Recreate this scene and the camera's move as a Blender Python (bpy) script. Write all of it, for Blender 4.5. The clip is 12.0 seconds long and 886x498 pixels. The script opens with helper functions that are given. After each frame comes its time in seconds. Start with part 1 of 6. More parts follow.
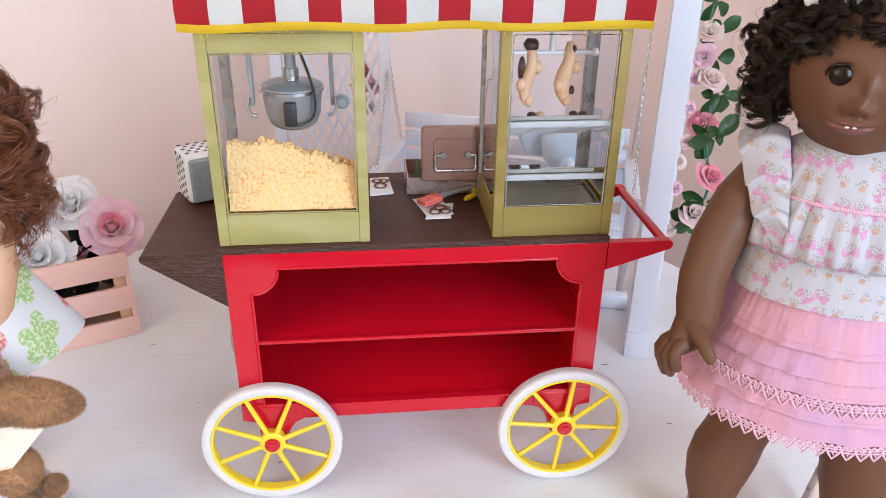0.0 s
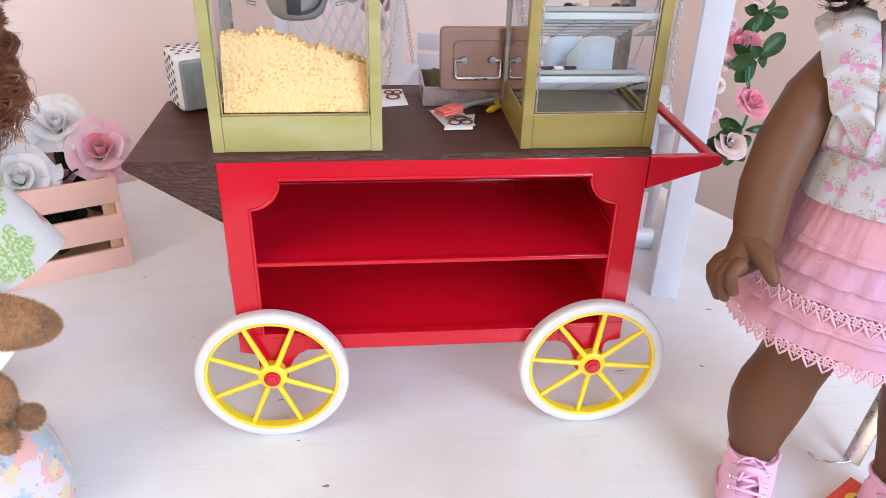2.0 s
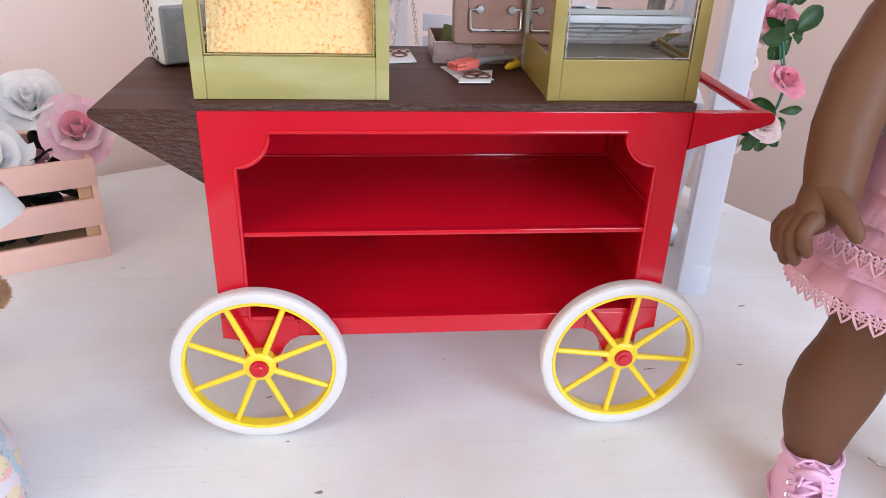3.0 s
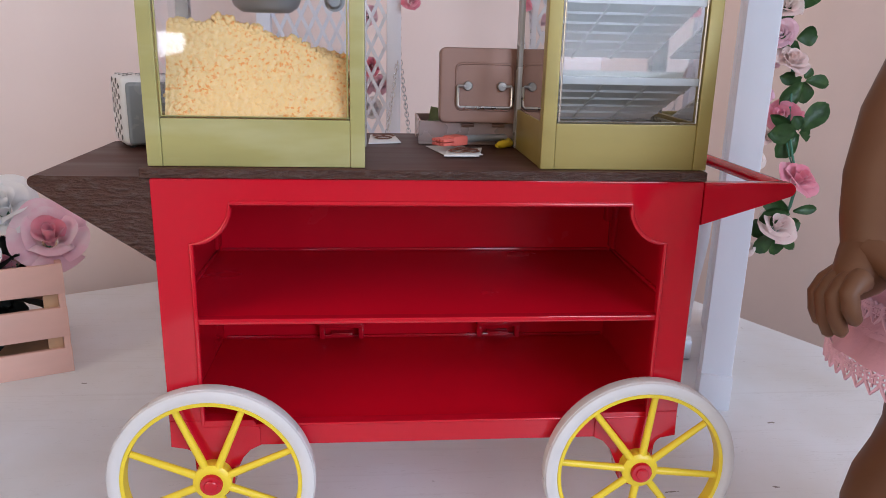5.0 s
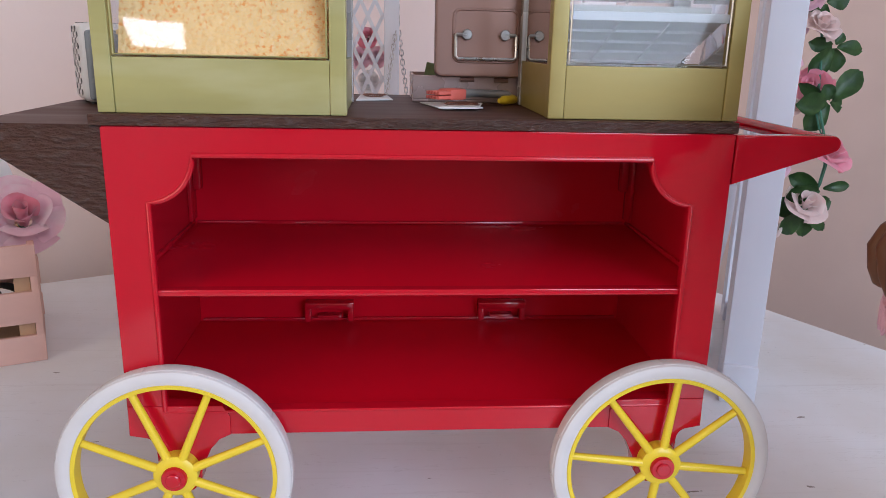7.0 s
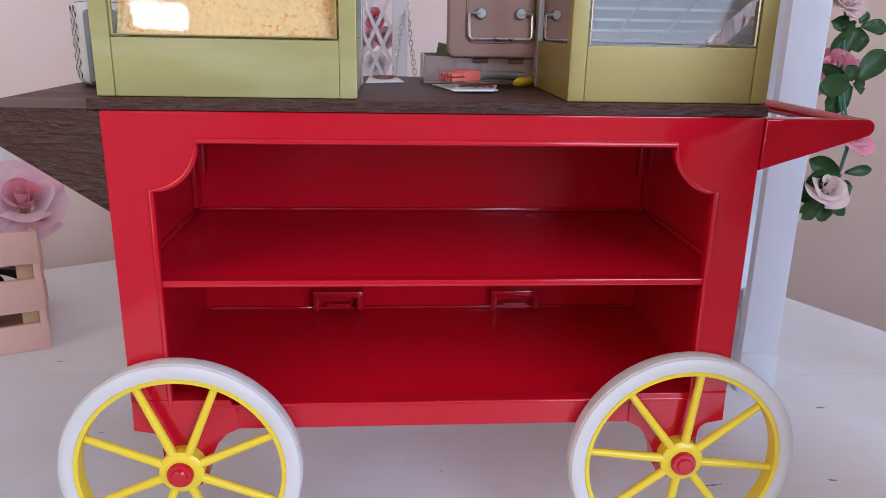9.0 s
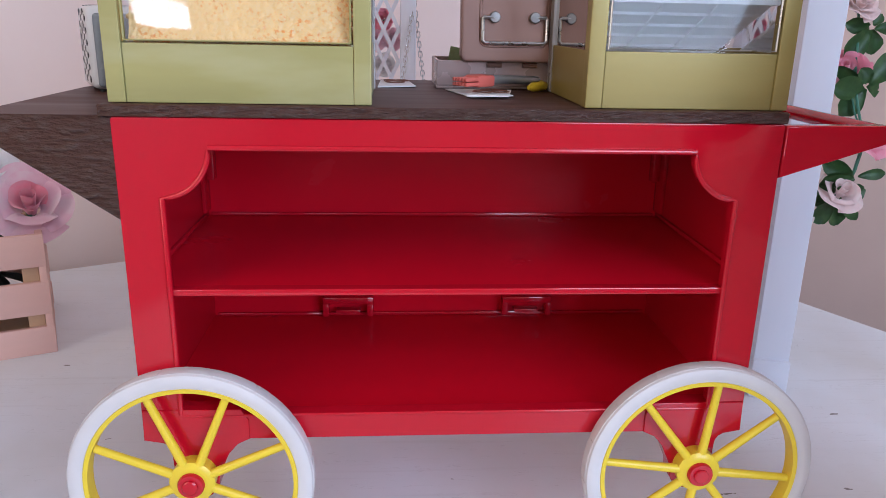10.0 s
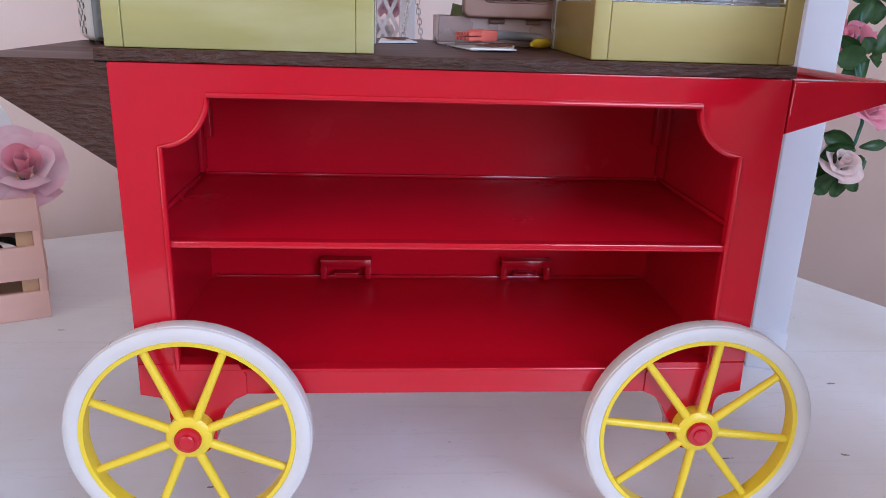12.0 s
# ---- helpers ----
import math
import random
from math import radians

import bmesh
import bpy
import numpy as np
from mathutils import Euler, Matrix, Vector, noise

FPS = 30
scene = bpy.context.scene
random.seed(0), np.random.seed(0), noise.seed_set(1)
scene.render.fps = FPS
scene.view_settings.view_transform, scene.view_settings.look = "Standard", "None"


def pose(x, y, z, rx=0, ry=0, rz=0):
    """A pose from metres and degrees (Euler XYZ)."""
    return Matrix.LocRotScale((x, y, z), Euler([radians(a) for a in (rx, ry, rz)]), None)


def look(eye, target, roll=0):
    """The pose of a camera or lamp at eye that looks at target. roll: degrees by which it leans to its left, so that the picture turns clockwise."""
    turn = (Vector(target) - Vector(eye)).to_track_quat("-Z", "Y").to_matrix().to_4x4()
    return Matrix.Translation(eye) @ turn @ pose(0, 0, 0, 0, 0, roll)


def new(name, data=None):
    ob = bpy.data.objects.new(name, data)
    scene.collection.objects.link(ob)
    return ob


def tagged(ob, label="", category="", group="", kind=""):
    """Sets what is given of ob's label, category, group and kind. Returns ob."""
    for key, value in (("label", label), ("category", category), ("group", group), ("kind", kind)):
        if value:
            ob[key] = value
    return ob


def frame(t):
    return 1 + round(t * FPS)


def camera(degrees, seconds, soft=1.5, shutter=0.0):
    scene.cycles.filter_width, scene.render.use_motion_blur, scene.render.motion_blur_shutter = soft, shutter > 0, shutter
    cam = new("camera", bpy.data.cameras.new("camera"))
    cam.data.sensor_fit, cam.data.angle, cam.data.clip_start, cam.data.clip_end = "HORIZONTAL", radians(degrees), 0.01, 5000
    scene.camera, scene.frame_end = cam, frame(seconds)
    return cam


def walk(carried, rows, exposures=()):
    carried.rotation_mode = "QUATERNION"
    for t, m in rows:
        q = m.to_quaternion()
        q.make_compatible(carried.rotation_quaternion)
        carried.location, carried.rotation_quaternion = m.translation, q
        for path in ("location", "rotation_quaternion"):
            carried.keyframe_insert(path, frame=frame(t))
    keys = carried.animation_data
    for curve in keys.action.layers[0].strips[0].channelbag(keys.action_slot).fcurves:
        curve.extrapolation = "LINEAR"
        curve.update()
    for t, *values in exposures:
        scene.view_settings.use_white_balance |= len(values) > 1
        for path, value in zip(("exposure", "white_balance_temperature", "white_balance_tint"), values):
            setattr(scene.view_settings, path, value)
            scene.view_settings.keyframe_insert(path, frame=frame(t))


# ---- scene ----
cam = camera(61.0, 12.0, soft=0.62)
PATH = [
    (0, (-0.039, -0.522, 0.492), (0.156, 1.264, -0.386), 0.8),
    (0.5, (-0.038, -0.516, 0.487), (0.157, 1.265, -0.402), 0.9),
    (1, (-0.04, -0.507, 0.477), (0.153, 1.267, -0.426), 1.1),
    (1.5, (-0.046, -0.49, 0.452), (0.148, 1.271, -0.478), 1.4),
    (2, (-0.046, -0.479, 0.434), (0.138, 1.259, -0.538), 1.5),
    (2.5, (-0.046, -0.463, 0.404), (0.129, 1.274, -0.572), 1.6),
    (2.7, (-0.052, -0.451, 0.387), (0.14, 1.294, -0.571), 1.9),
    (4.3, (-0.039, -0.407, 0.323), (0.149, 1.472, -0.337), 2.2),
    (4.5, (-0.036, -0.405, 0.316), (0.153, 1.478, -0.332), 1.9),
    (5, (-0.033, -0.398, 0.311), (0.148, 1.518, -0.233), 1.4),
    (5.5, (-0.032, -0.386, 0.301), (0.134, 1.545, -0.195), 1.4),
    (6, (-0.029, -0.374, 0.29), (0.131, 1.556, -0.208), 1.8),
    (6.5, (-0.027, -0.363, 0.287), (0.133, 1.564, -0.225), 1.6),
    (7, (-0.021, -0.355, 0.277), (0.137, 1.567, -0.256), 1.3),
    (7.5, (-0.022, -0.348, 0.271), (0.133, 1.568, -0.281), 1.1),
    (9.5, (-0.027, -0.337, 0.278), (0.115, 1.572, -0.303), 1.2),
    (10, (-0.03, -0.333, 0.279), (0.11, 1.575, -0.304), 1.2),
    (10.5, (-0.028, -0.331, 0.274), (0.115, 1.577, -0.306), 1.3),
    (11, (-0.029, -0.33, 0.271), (0.116, 1.574, -0.325), 1.4),
    (11.5, (-0.034, -0.33, 0.268), (0.116, 1.569, -0.341), 1.6),
    (12, (-0.033, -0.333, 0.264), (0.123, 1.562, -0.357), 1.9),
]
walk(cam, [(t, look(eye, target, roll)) for t, eye, target, roll in PATH],
     exposures=[(0, -0.12, 5980, 10), (1.5, 0.0, 5950, 10), (2.7, -0.05, 5900, 10), (4.3, -0.58, 5900, 11.5), (5.5, -0.63, 5890, 11.5), (7.5, -0.64, 5790, 12.5), (9.5, -0.56, 5560, 13.5), (12, -0.50, 5450, 14.5)])

# ---- light ----
U, V = Vector((0.885, 0.466, 0.0)), Vector((-0.466, 0.885, 0.0))   # the table's and the room's two directions


def at_uv(u, v, z=0.0):
    return U * u + V * v + Vector((0, 0, z))


world = bpy.data.worlds.new("sky")
scene.world = world
world.use_nodes = True
sky = world.node_tree.nodes.new("ShaderNodeTexSky")
sky.sky_type, sky.sun_disc = "NISHITA", False
sky.sun_elevation, sky.sun_rotation = radians(40), radians(200)
world.node_tree.links.new(sky.outputs[0], world.node_tree.nodes["Background"].inputs[0])
world.node_tree.nodes["Background"].inputs[1].default_value = 0.1


def window_lamp(name, u, v, z, wide, high, watts, colour, toward):
    data = bpy.data.lights.new(name, "AREA")
    data.shape, data.size, data.size_y, data.energy, data.color = "RECTANGLE", wide, high, watts, colour
    ob = new(name, data)
    eye = at_uv(u, v, z)
    ob.matrix_basis = look(eye, eye + toward)
    return ob


window_lamp("window_light", 0.05, -1.66, 0.85, 0.87, 1.25, 41, (0.76, 0.87, 1.0), V)
window_lamp("window_light", -1.26, -1.145, 0.284, 0.180, 0.058, 1.25, (1.0, 0.98, 0.95), U)
window_lamp("window_light", -1.26, -0.25, 0.78, 0.95, 0.95, 12, (1.0, 0.74, 0.46), U)


# ---- materials ----
def material(name, colour, rough=0.5, metal=0.0, vary=0.12, scale=40.0, bump=0.0, bump_scale=200.0, coat=0.0, tint=None,
             tint_scale=8.0, tint_edge=(0.5, 0.65), transmission=0.0, stretch=(1, 1, 1), sheen=0.0, rough_vary=0.08):
    m = bpy.data.materials.new(name)
    m.use_nodes = True
    nt = m.node_tree
    n, l = nt.nodes, nt.links
    b = n["Principled BSDF"]
    tc = n.new("ShaderNodeTexCoord")
    mp = n.new("ShaderNodeMapping")
    mp.inputs["Scale"].default_value = stretch
    l.new(tc.outputs["Object"], mp.inputs[0])
    fine = n.new("ShaderNodeTexNoise")
    fine.inputs["Scale"].default_value, fine.inputs["Detail"].default_value = scale, 6
    l.new(mp.outputs[0], fine.inputs["Vector"])
    big = n.new("ShaderNodeTexNoise")
    big.inputs["Scale"].default_value, big.inputs["Detail"].default_value = scale * 0.16, 3
    l.new(mp.outputs[0], big.inputs["Vector"])
    add = n.new("ShaderNodeMath")
    add.operation = "ADD"
    l.new(fine.outputs[0], add.inputs[0])
    l.new(big.outputs[0], add.inputs[1])
    rng = n.new("ShaderNodeMapRange")
    rng.inputs[1].default_value, rng.inputs[2].default_value = 0.6, 1.4
    rng.inputs[3].default_value, rng.inputs[4].default_value = 1 - vary, 1 + vary
    l.new(add.outputs[0], rng.inputs[0])
    base = n.new("ShaderNodeVectorMath")
    base.operation = "SCALE"
    base.inputs[0].default_value = colour
    l.new(rng.outputs[0], base.inputs["Scale"])
    last = base.outputs[0]
    if tint:
        t = n.new("ShaderNodeTexNoise")
        t.inputs["Scale"].default_value, t.inputs["Detail"].default_value = tint_scale, 4
        l.new(mp.outputs[0], t.inputs["Vector"])
        ramp = n.new("ShaderNodeMapRange")
        ramp.inputs[1].default_value, ramp.inputs[2].default_value = tint_edge
        l.new(t.outputs[0], ramp.inputs[0])
        mix = n.new("ShaderNodeMix")
        mix.data_type = "RGBA"
        l.new(ramp.outputs[0], mix.inputs[0])
        l.new(last, mix.inputs[6])
        mix.inputs[7].default_value = (*tint, 1)
        last = mix.outputs[2]
    l.new(last, b.inputs["Base Color"])
    b.inputs["Metallic"].default_value = metal
    rr = n.new("ShaderNodeMapRange")
    rr.inputs[1].default_value, rr.inputs[2].default_value = 0.3, 0.7
    rr.inputs[3].default_value, rr.inputs[4].default_value = max(0.0, rough - rough_vary), min(1.0, rough + rough_vary)
    l.new(fine.outputs[0], rr.inputs[0])
    l.new(rr.outputs[0], b.inputs["Roughness"])
    b.inputs["Coat Weight"].default_value = coat
    b.inputs["Coat Roughness"].default_value = 0.12
    b.inputs["Transmission Weight"].default_value = transmission
    b.inputs["Sheen Weight"].default_value = sheen
    if bump:
        bn = n.new("ShaderNodeTexNoise")
        bn.inputs["Scale"].default_value, bn.inputs["Detail"].default_value = bump_scale, 5
        l.new(mp.outputs[0], bn.inputs["Vector"])
        bp = n.new("ShaderNodeBump")
        bp.inputs["Strength"].default_value, bp.inputs["Distance"].default_value = bump, 0.001
        l.new(bn.outputs[0], bp.inputs["Height"])
        l.new(bp.outputs[0], b.inputs["Normal"])
    return m


def clear_plastic(name, colour=(0.97, 0.98, 1.0), rough=0.02, gloss=0.10):
    """Thin clear plastic sheet: mostly see-through, with a weak mirror on top that grows at a slant."""
    m = bpy.data.materials.new(name)
    m.use_nodes = True
    n, l = m.node_tree.nodes, m.node_tree.links
    out = n["Material Output"]
    n.remove(n["Principled BSDF"])
    see = n.new("ShaderNodeBsdfTransparent")
    see.inputs[0].default_value = (*colour, 1)
    shine = n.new("ShaderNodeBsdfGlossy")
    shine.inputs["Roughness"].default_value = rough
    fr = n.new("ShaderNodeFresnel")
    fr.inputs["IOR"].default_value = 1.35 + gloss
    tc = n.new("ShaderNodeTexCoord")
    wv = n.new("ShaderNodeTexNoise")
    wv.inputs["Scale"].default_value, wv.inputs["Detail"].default_value = 16, 1
    l.new(tc.outputs["Object"], wv.inputs["Vector"])
    bp = n.new("ShaderNodeBump")
    bp.inputs["Strength"].default_value, bp.inputs["Distance"].default_value = 0.7, 0.001
    l.new(wv.outputs[0], bp.inputs["Height"])
    l.new(bp.outputs[0], shine.inputs["Normal"])
    mix = n.new("ShaderNodeMixShader")
    l.new(fr.outputs[0], mix.inputs[0])
    l.new(see.outputs[0], mix.inputs[1])
    l.new(shine.outputs[0], mix.inputs[2])
    l.new(mix.outputs[0], out.inputs["Surface"])
    return m


def print_cloth(name, ground, spots, rough=0.85, cell=70.0):
    """Cloth with scattered printed motifs: spots is a list of (colour, size, seed)."""
    m = bpy.data.materials.new(name)
    m.use_nodes = True
    n, l = m.node_tree.nodes, m.node_tree.links
    b = n["Principled BSDF"]
    tc = n.new("ShaderNodeTexCoord")
    warp = n.new("ShaderNodeTexNoise")
    warp.inputs["Scale"].default_value, warp.inputs["Detail"].default_value = cell * 3, 2
    l.new(tc.outputs["Object"], warp.inputs["Vector"])
    last = None
    for colour, size, seed, cells in spots:
        mp = n.new("ShaderNodeMapping")
        mp.inputs["Location"].default_value = (seed, seed * 1.7, seed * 0.6)
        l.new(tc.outputs["Object"], mp.inputs[0])
        mixv = n.new("ShaderNodeMix")
        mixv.data_type = "VECTOR"
        mixv.inputs[0].default_value = 0.012
        l.new(mp.outputs[0], mixv.inputs[4])
        l.new(warp.outputs["Color"], mixv.inputs[5])
        vo = n.new("ShaderNodeTexVoronoi")
        vo.inputs["Scale"].default_value, vo.inputs["Randomness"].default_value = cells, 0.75
        l.new(mixv.outputs[1], vo.inputs["Vector"])
        rg = n.new("ShaderNodeMapRange")
        rg.inputs[1].default_value, rg.inputs[2].default_value = size, size + 0.05
        rg.inputs[3].default_value, rg.inputs[4].default_value = 1, 0
        l.new(vo.outputs["Distance"], rg.inputs[0])
        mix = n.new("ShaderNodeMix")
        mix.data_type = "RGBA"
        l.new(rg.outputs[0], mix.inputs[0])
        if last is None:
            mix.inputs[6].default_value = (*ground, 1)
        else:
            l.new(last, mix.inputs[6])
        mix.inputs[7].default_value = (*colour, 1)
        last = mix.outputs[2]
    l.new(last, b.inputs["Base Color"])
    b.inputs["Roughness"].default_value = rough
    b.inputs["Sheen Weight"].default_value = 0.2
    wv = n.new("ShaderNodeTexNoise")
    wv.inputs["Scale"].default_value = 1500
    l.new(tc.outputs["Object"], wv.inputs["Vector"])
    bp = n.new("ShaderNodeBump")
    bp.inputs["Strength"].default_value, bp.inputs["Distance"].default_value = 0.25, 0.0006
    l.new(wv.outputs[0], bp.inputs["Height"])
    l.new(bp.outputs[0], b.inputs["Normal"])
    return m


def motif_cloth(name, ground, turn, cells, kinds, rough=0.85):
    """Cotton with a printed flat repeat across the front: kinds are (colour, second colour, radius in cells, lobes, depth, share from, share to, sprig colour)."""
    m = bpy.data.materials.new(name)
    m.use_nodes = True
    n, l = m.node_tree.nodes, m.node_tree.links

    def calc(op, a, b=None, c=None):
        q = n.new("ShaderNodeMath")
        q.operation = op
        for i, v in enumerate((a, b, c)):
            if v is None:
                continue
            if isinstance(v, (int, float)):
                q.inputs[i].default_value = v
            else:
                l.new(v, q.inputs[i])
        return q.outputs[0]

    def blend(fac, a, b):
        q = n.new("ShaderNodeMix")
        q.data_type = "RGBA"
        l.new(fac, q.inputs[0])
        for i, v in ((6, a), (7, b)):
            if isinstance(v, tuple):
                q.inputs[i].default_value = (*v, 1)
            else:
                l.new(v, q.inputs[i])
        return q.outputs[2]
    b = n["Principled BSDF"]
    tc = n.new("ShaderNodeTexCoord")
    mp = n.new("ShaderNodeMapping")
    mp.inputs["Rotation"].default_value = (0, 0, radians(turn))
    l.new(tc.outputs["Object"], mp.inputs[0])
    sx = n.new("ShaderNodeSeparateXYZ")
    l.new(mp.outputs[0], sx.inputs[0])
    wob = n.new("ShaderNodeTexNoise")
    wob.inputs["Scale"].default_value, wob.inputs["Detail"].default_value = 380, 2
    l.new(tc.outputs["Object"], wob.inputs["Vector"])
    sw = n.new("ShaderNodeSeparateXYZ")
    l.new(wob.outputs["Color"], sw.inputs[0])
    flat = n.new("ShaderNodeCombineXYZ")
    l.new(calc("MULTIPLY_ADD", calc("SUBTRACT", sw.outputs[0], 0.5), 0.0018, sx.outputs[0]), flat.inputs[0])
    l.new(calc("MULTIPLY_ADD", calc("SUBTRACT", sw.outputs[1], 0.5), 0.0018, sx.outputs[2]), flat.inputs[1])
    last = ground
    for colour, second, radius, lobes, depth, lo, hi, sprig in kinds:
        vo = n.new("ShaderNodeTexVoronoi")
        vo.voronoi_dimensions = "2D"
        vo.inputs["Scale"].default_value, vo.inputs["Randomness"].default_value = cells, 0.55
        l.new(flat.outputs[0], vo.inputs["Vector"])
        here = n.new("ShaderNodeVectorMath")
        here.operation = "SUBTRACT"
        l.new(flat.outputs[0], here.inputs[0])
        l.new(vo.outputs["Position"], here.inputs[1])
        hs = n.new("ShaderNodeSeparateXYZ")
        l.new(here.outputs[0], hs.inputs[0])
        pick = n.new("ShaderNodeSeparateColor")
        l.new(vo.outputs["Color"], pick.inputs[0])
        ang = calc("ADD", calc("ARCTAN2", hs.outputs[1], hs.outputs[0]), calc("MULTIPLY", calc("SUBTRACT", pick.outputs[0], 0.5), 1.6))
        lobe = calc("ABSOLUTE", calc("COSINE", calc("MULTIPLY", ang, lobes / 2)))
        reach = calc("MULTIPLY", calc("MULTIPLY_ADD", lobe, depth, 1 - depth), radius)
        gap = calc("SUBTRACT", reach, vo.outputs["Distance"])
        if lobes == 2:                            # a bow: two fans that meet in a knot
            along = calc("ABSOLUTE", calc("MULTIPLY", calc("COSINE", ang), vo.outputs["Distance"]))
            across = calc("ABSOLUTE", calc("MULTIPLY", calc("SINE", ang), vo.outputs["Distance"]))
            gap = calc("MINIMUM", calc("SUBTRACT", radius, vo.outputs["Distance"]), calc("SUBTRACT", calc("MULTIPLY_ADD", along, depth, 0.06), across))
        soft = n.new("ShaderNodeMapRange")
        soft.inputs[1].default_value, soft.inputs[2].default_value = 0.0, 0.05
        l.new(gap, soft.inputs[0])
        own = calc("MULTIPLY", calc("GREATER_THAN", pick.outputs[1], lo), calc("LESS_THAN", pick.outputs[1], hi))
        tone = n.new("ShaderNodeTexNoise")
        tone.inputs["Scale"].default_value, tone.inputs["Detail"].default_value = 420, 3
        l.new(tc.outputs["Object"], tone.inputs["Vector"])
        tr = n.new("ShaderNodeMapRange")
        tr.inputs[1].default_value, tr.inputs[2].default_value = 0.44, 0.60
        l.new(tone.outputs[0], tr.inputs[0])
        if sprig:
            dots = n.new("ShaderNodeTexVoronoi")
            dots.voronoi_dimensions = "2D"
            dots.inputs["Scale"].default_value, dots.inputs["Randomness"].default_value = cells * 8, 1.0
            l.new(flat.outputs[0], dots.inputs["Vector"])
            near = calc("MULTIPLY", calc("LESS_THAN", vo.outputs["Distance"], max(0.44, radius * 1.3)), calc("LESS_THAN", dots.outputs["Distance"], 0.34))
            side = calc("GREATER_THAN", calc("COSINE", calc("SUBTRACT", ang, 1.2)), 0.45)
            last = blend(calc("MULTIPLY", calc("MULTIPLY", near, own), calc("MULTIPLY", side, 0.6)), last, sprig)
        last = blend(calc("MULTIPLY", calc("MULTIPLY", soft.outputs[0], own), 0.82), last, blend(tr.outputs[0], colour, second))
    l.new(last, b.inputs["Base Color"])
    b.inputs["Roughness"].default_value = rough
    wv = n.new("ShaderNodeTexNoise")
    wv.inputs["Scale"].default_value = 1500
    l.new(tc.outputs["Object"], wv.inputs["Vector"])
    bp = n.new("ShaderNodeBump")
    bp.inputs["Strength"].default_value, bp.inputs["Distance"].default_value = 0.25, 0.0006
    l.new(wv.outputs[0], bp.inputs["Height"])
    l.new(bp.outputs[0], b.inputs["Normal"])
    return m


RED = material("red_plastic", (0.50, 0.0038, 0.0165), rough=0.10, vary=0.03, scale=20, bump=0.04, bump_scale=30, rough_vary=0.02)
BROWN = material("dark_brown_plastic_wood", (0.072, 0.028, 0.020), rough=0.5, vary=0.2, scale=60, bump=0.12, bump_scale=160, stretch=(0.12, 1, 1.6))
# The bump is the embossed grain; the lighter tint paints in its glints.
BROWN_GRAIN = material("scuffed_brown_plastic_wood_with_glints", (0.052, 0.020, 0.013), rough=0.21, vary=0.3, scale=60, bump=1.0, bump_scale=470, stretch=(0.30, 0.45, 1.0), tint=(0.070, 0.038, 0.029), tint_scale=470, tint_edge=(0.50, 0.66))
OLIVE = material("pearl_olive_plastic", (0.345, 0.312, 0.112), rough=0.38, metal=0.12, vary=0.14, scale=28, bump=0.05, bump_scale=120, stretch=(0.5, 0.5, 2.0), tint=(0.43, 0.40, 0.20), tint_scale=22, tint_edge=(0.48, 0.72))
OLIVE_GOLD = material("pearl_gold_olive_plastic", (0.290, 0.218, 0.060), rough=0.36, metal=0.3, vary=0.16, scale=28, bump=0.05, bump_scale=120, stretch=(0.5, 0.5, 2.0))
# Brighter red inside the cart: reflected light there is put into the base colour.
RED_SATIN_LIT = material("lit_satin_red_plastic", (0.62, 0.0035, 0.0180), rough=0.24, vary=0.04, scale=20, bump=0.05, bump_scale=24, rough_vary=0.04)
YELLOW = material("yellow_plastic", (0.80, 0.59, 0.025), rough=0.35, vary=0.05, scale=40)
TYRE = material("white_plastic_tyre", (0.64, 0.605, 0.595), rough=0.5, vary=0.05, scale=60, bump=0.05)
WHITE_PL = material("white_plastic", (0.78, 0.79, 0.80), rough=0.4, vary=0.04, scale=40)
WHITE_WOOD = material("white_painted_wood", (0.72, 0.74, 0.80), rough=0.5, vary=0.05, scale=30, bump=0.12, bump_scale=150, stretch=(1, 1, 0.2))
STEEL = material("brushed_grey_metal", (0.55, 0.55, 0.55), rough=0.3, metal=1.0, vary=0.08, scale=120)
GREY_PL = material("silver_grey_plastic", (0.36, 0.37, 0.38), rough=0.35, metal=0.35, vary=0.06, scale=60)
TOAST_GREY = material("slate_grey_enamel", (0.25, 0.28, 0.31), rough=0.25, vary=0.06, scale=60)
BLACK_PL = material("black_plastic", (0.02, 0.02, 0.022), rough=0.4, vary=0.1)
COPPER = material("rose_copper_plastic", (0.285, 0.160, 0.122), rough=0.38, metal=0.35, vary=0.07, scale=30, bump=0.03, bump_scale=120)
MAUVE = material("mauve_silver_plastic", (0.45, 0.335, 0.31), rough=0.28, metal=0.35, vary=0.1, scale=40)
RIVET = material("dull_rivet_metal", (0.30, 0.29, 0.28), rough=0.35, metal=0.7, vary=0.1, scale=200)
GLASS = clear_plastic("clear_plastic_sheet")
CRATE_M = material("pink_painted_crate_wood", (0.72, 0.45, 0.37), rough=0.6, vary=0.08, scale=60, bump=0.15, bump_scale=200, stretch=(0.25, 0.25, 1))
RAW_WOOD = material("raw_pine", (0.52, 0.33, 0.19), rough=0.65, vary=0.15, scale=80)
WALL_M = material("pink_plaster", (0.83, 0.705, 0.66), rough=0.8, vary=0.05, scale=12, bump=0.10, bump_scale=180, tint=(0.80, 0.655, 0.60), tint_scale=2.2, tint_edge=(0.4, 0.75))
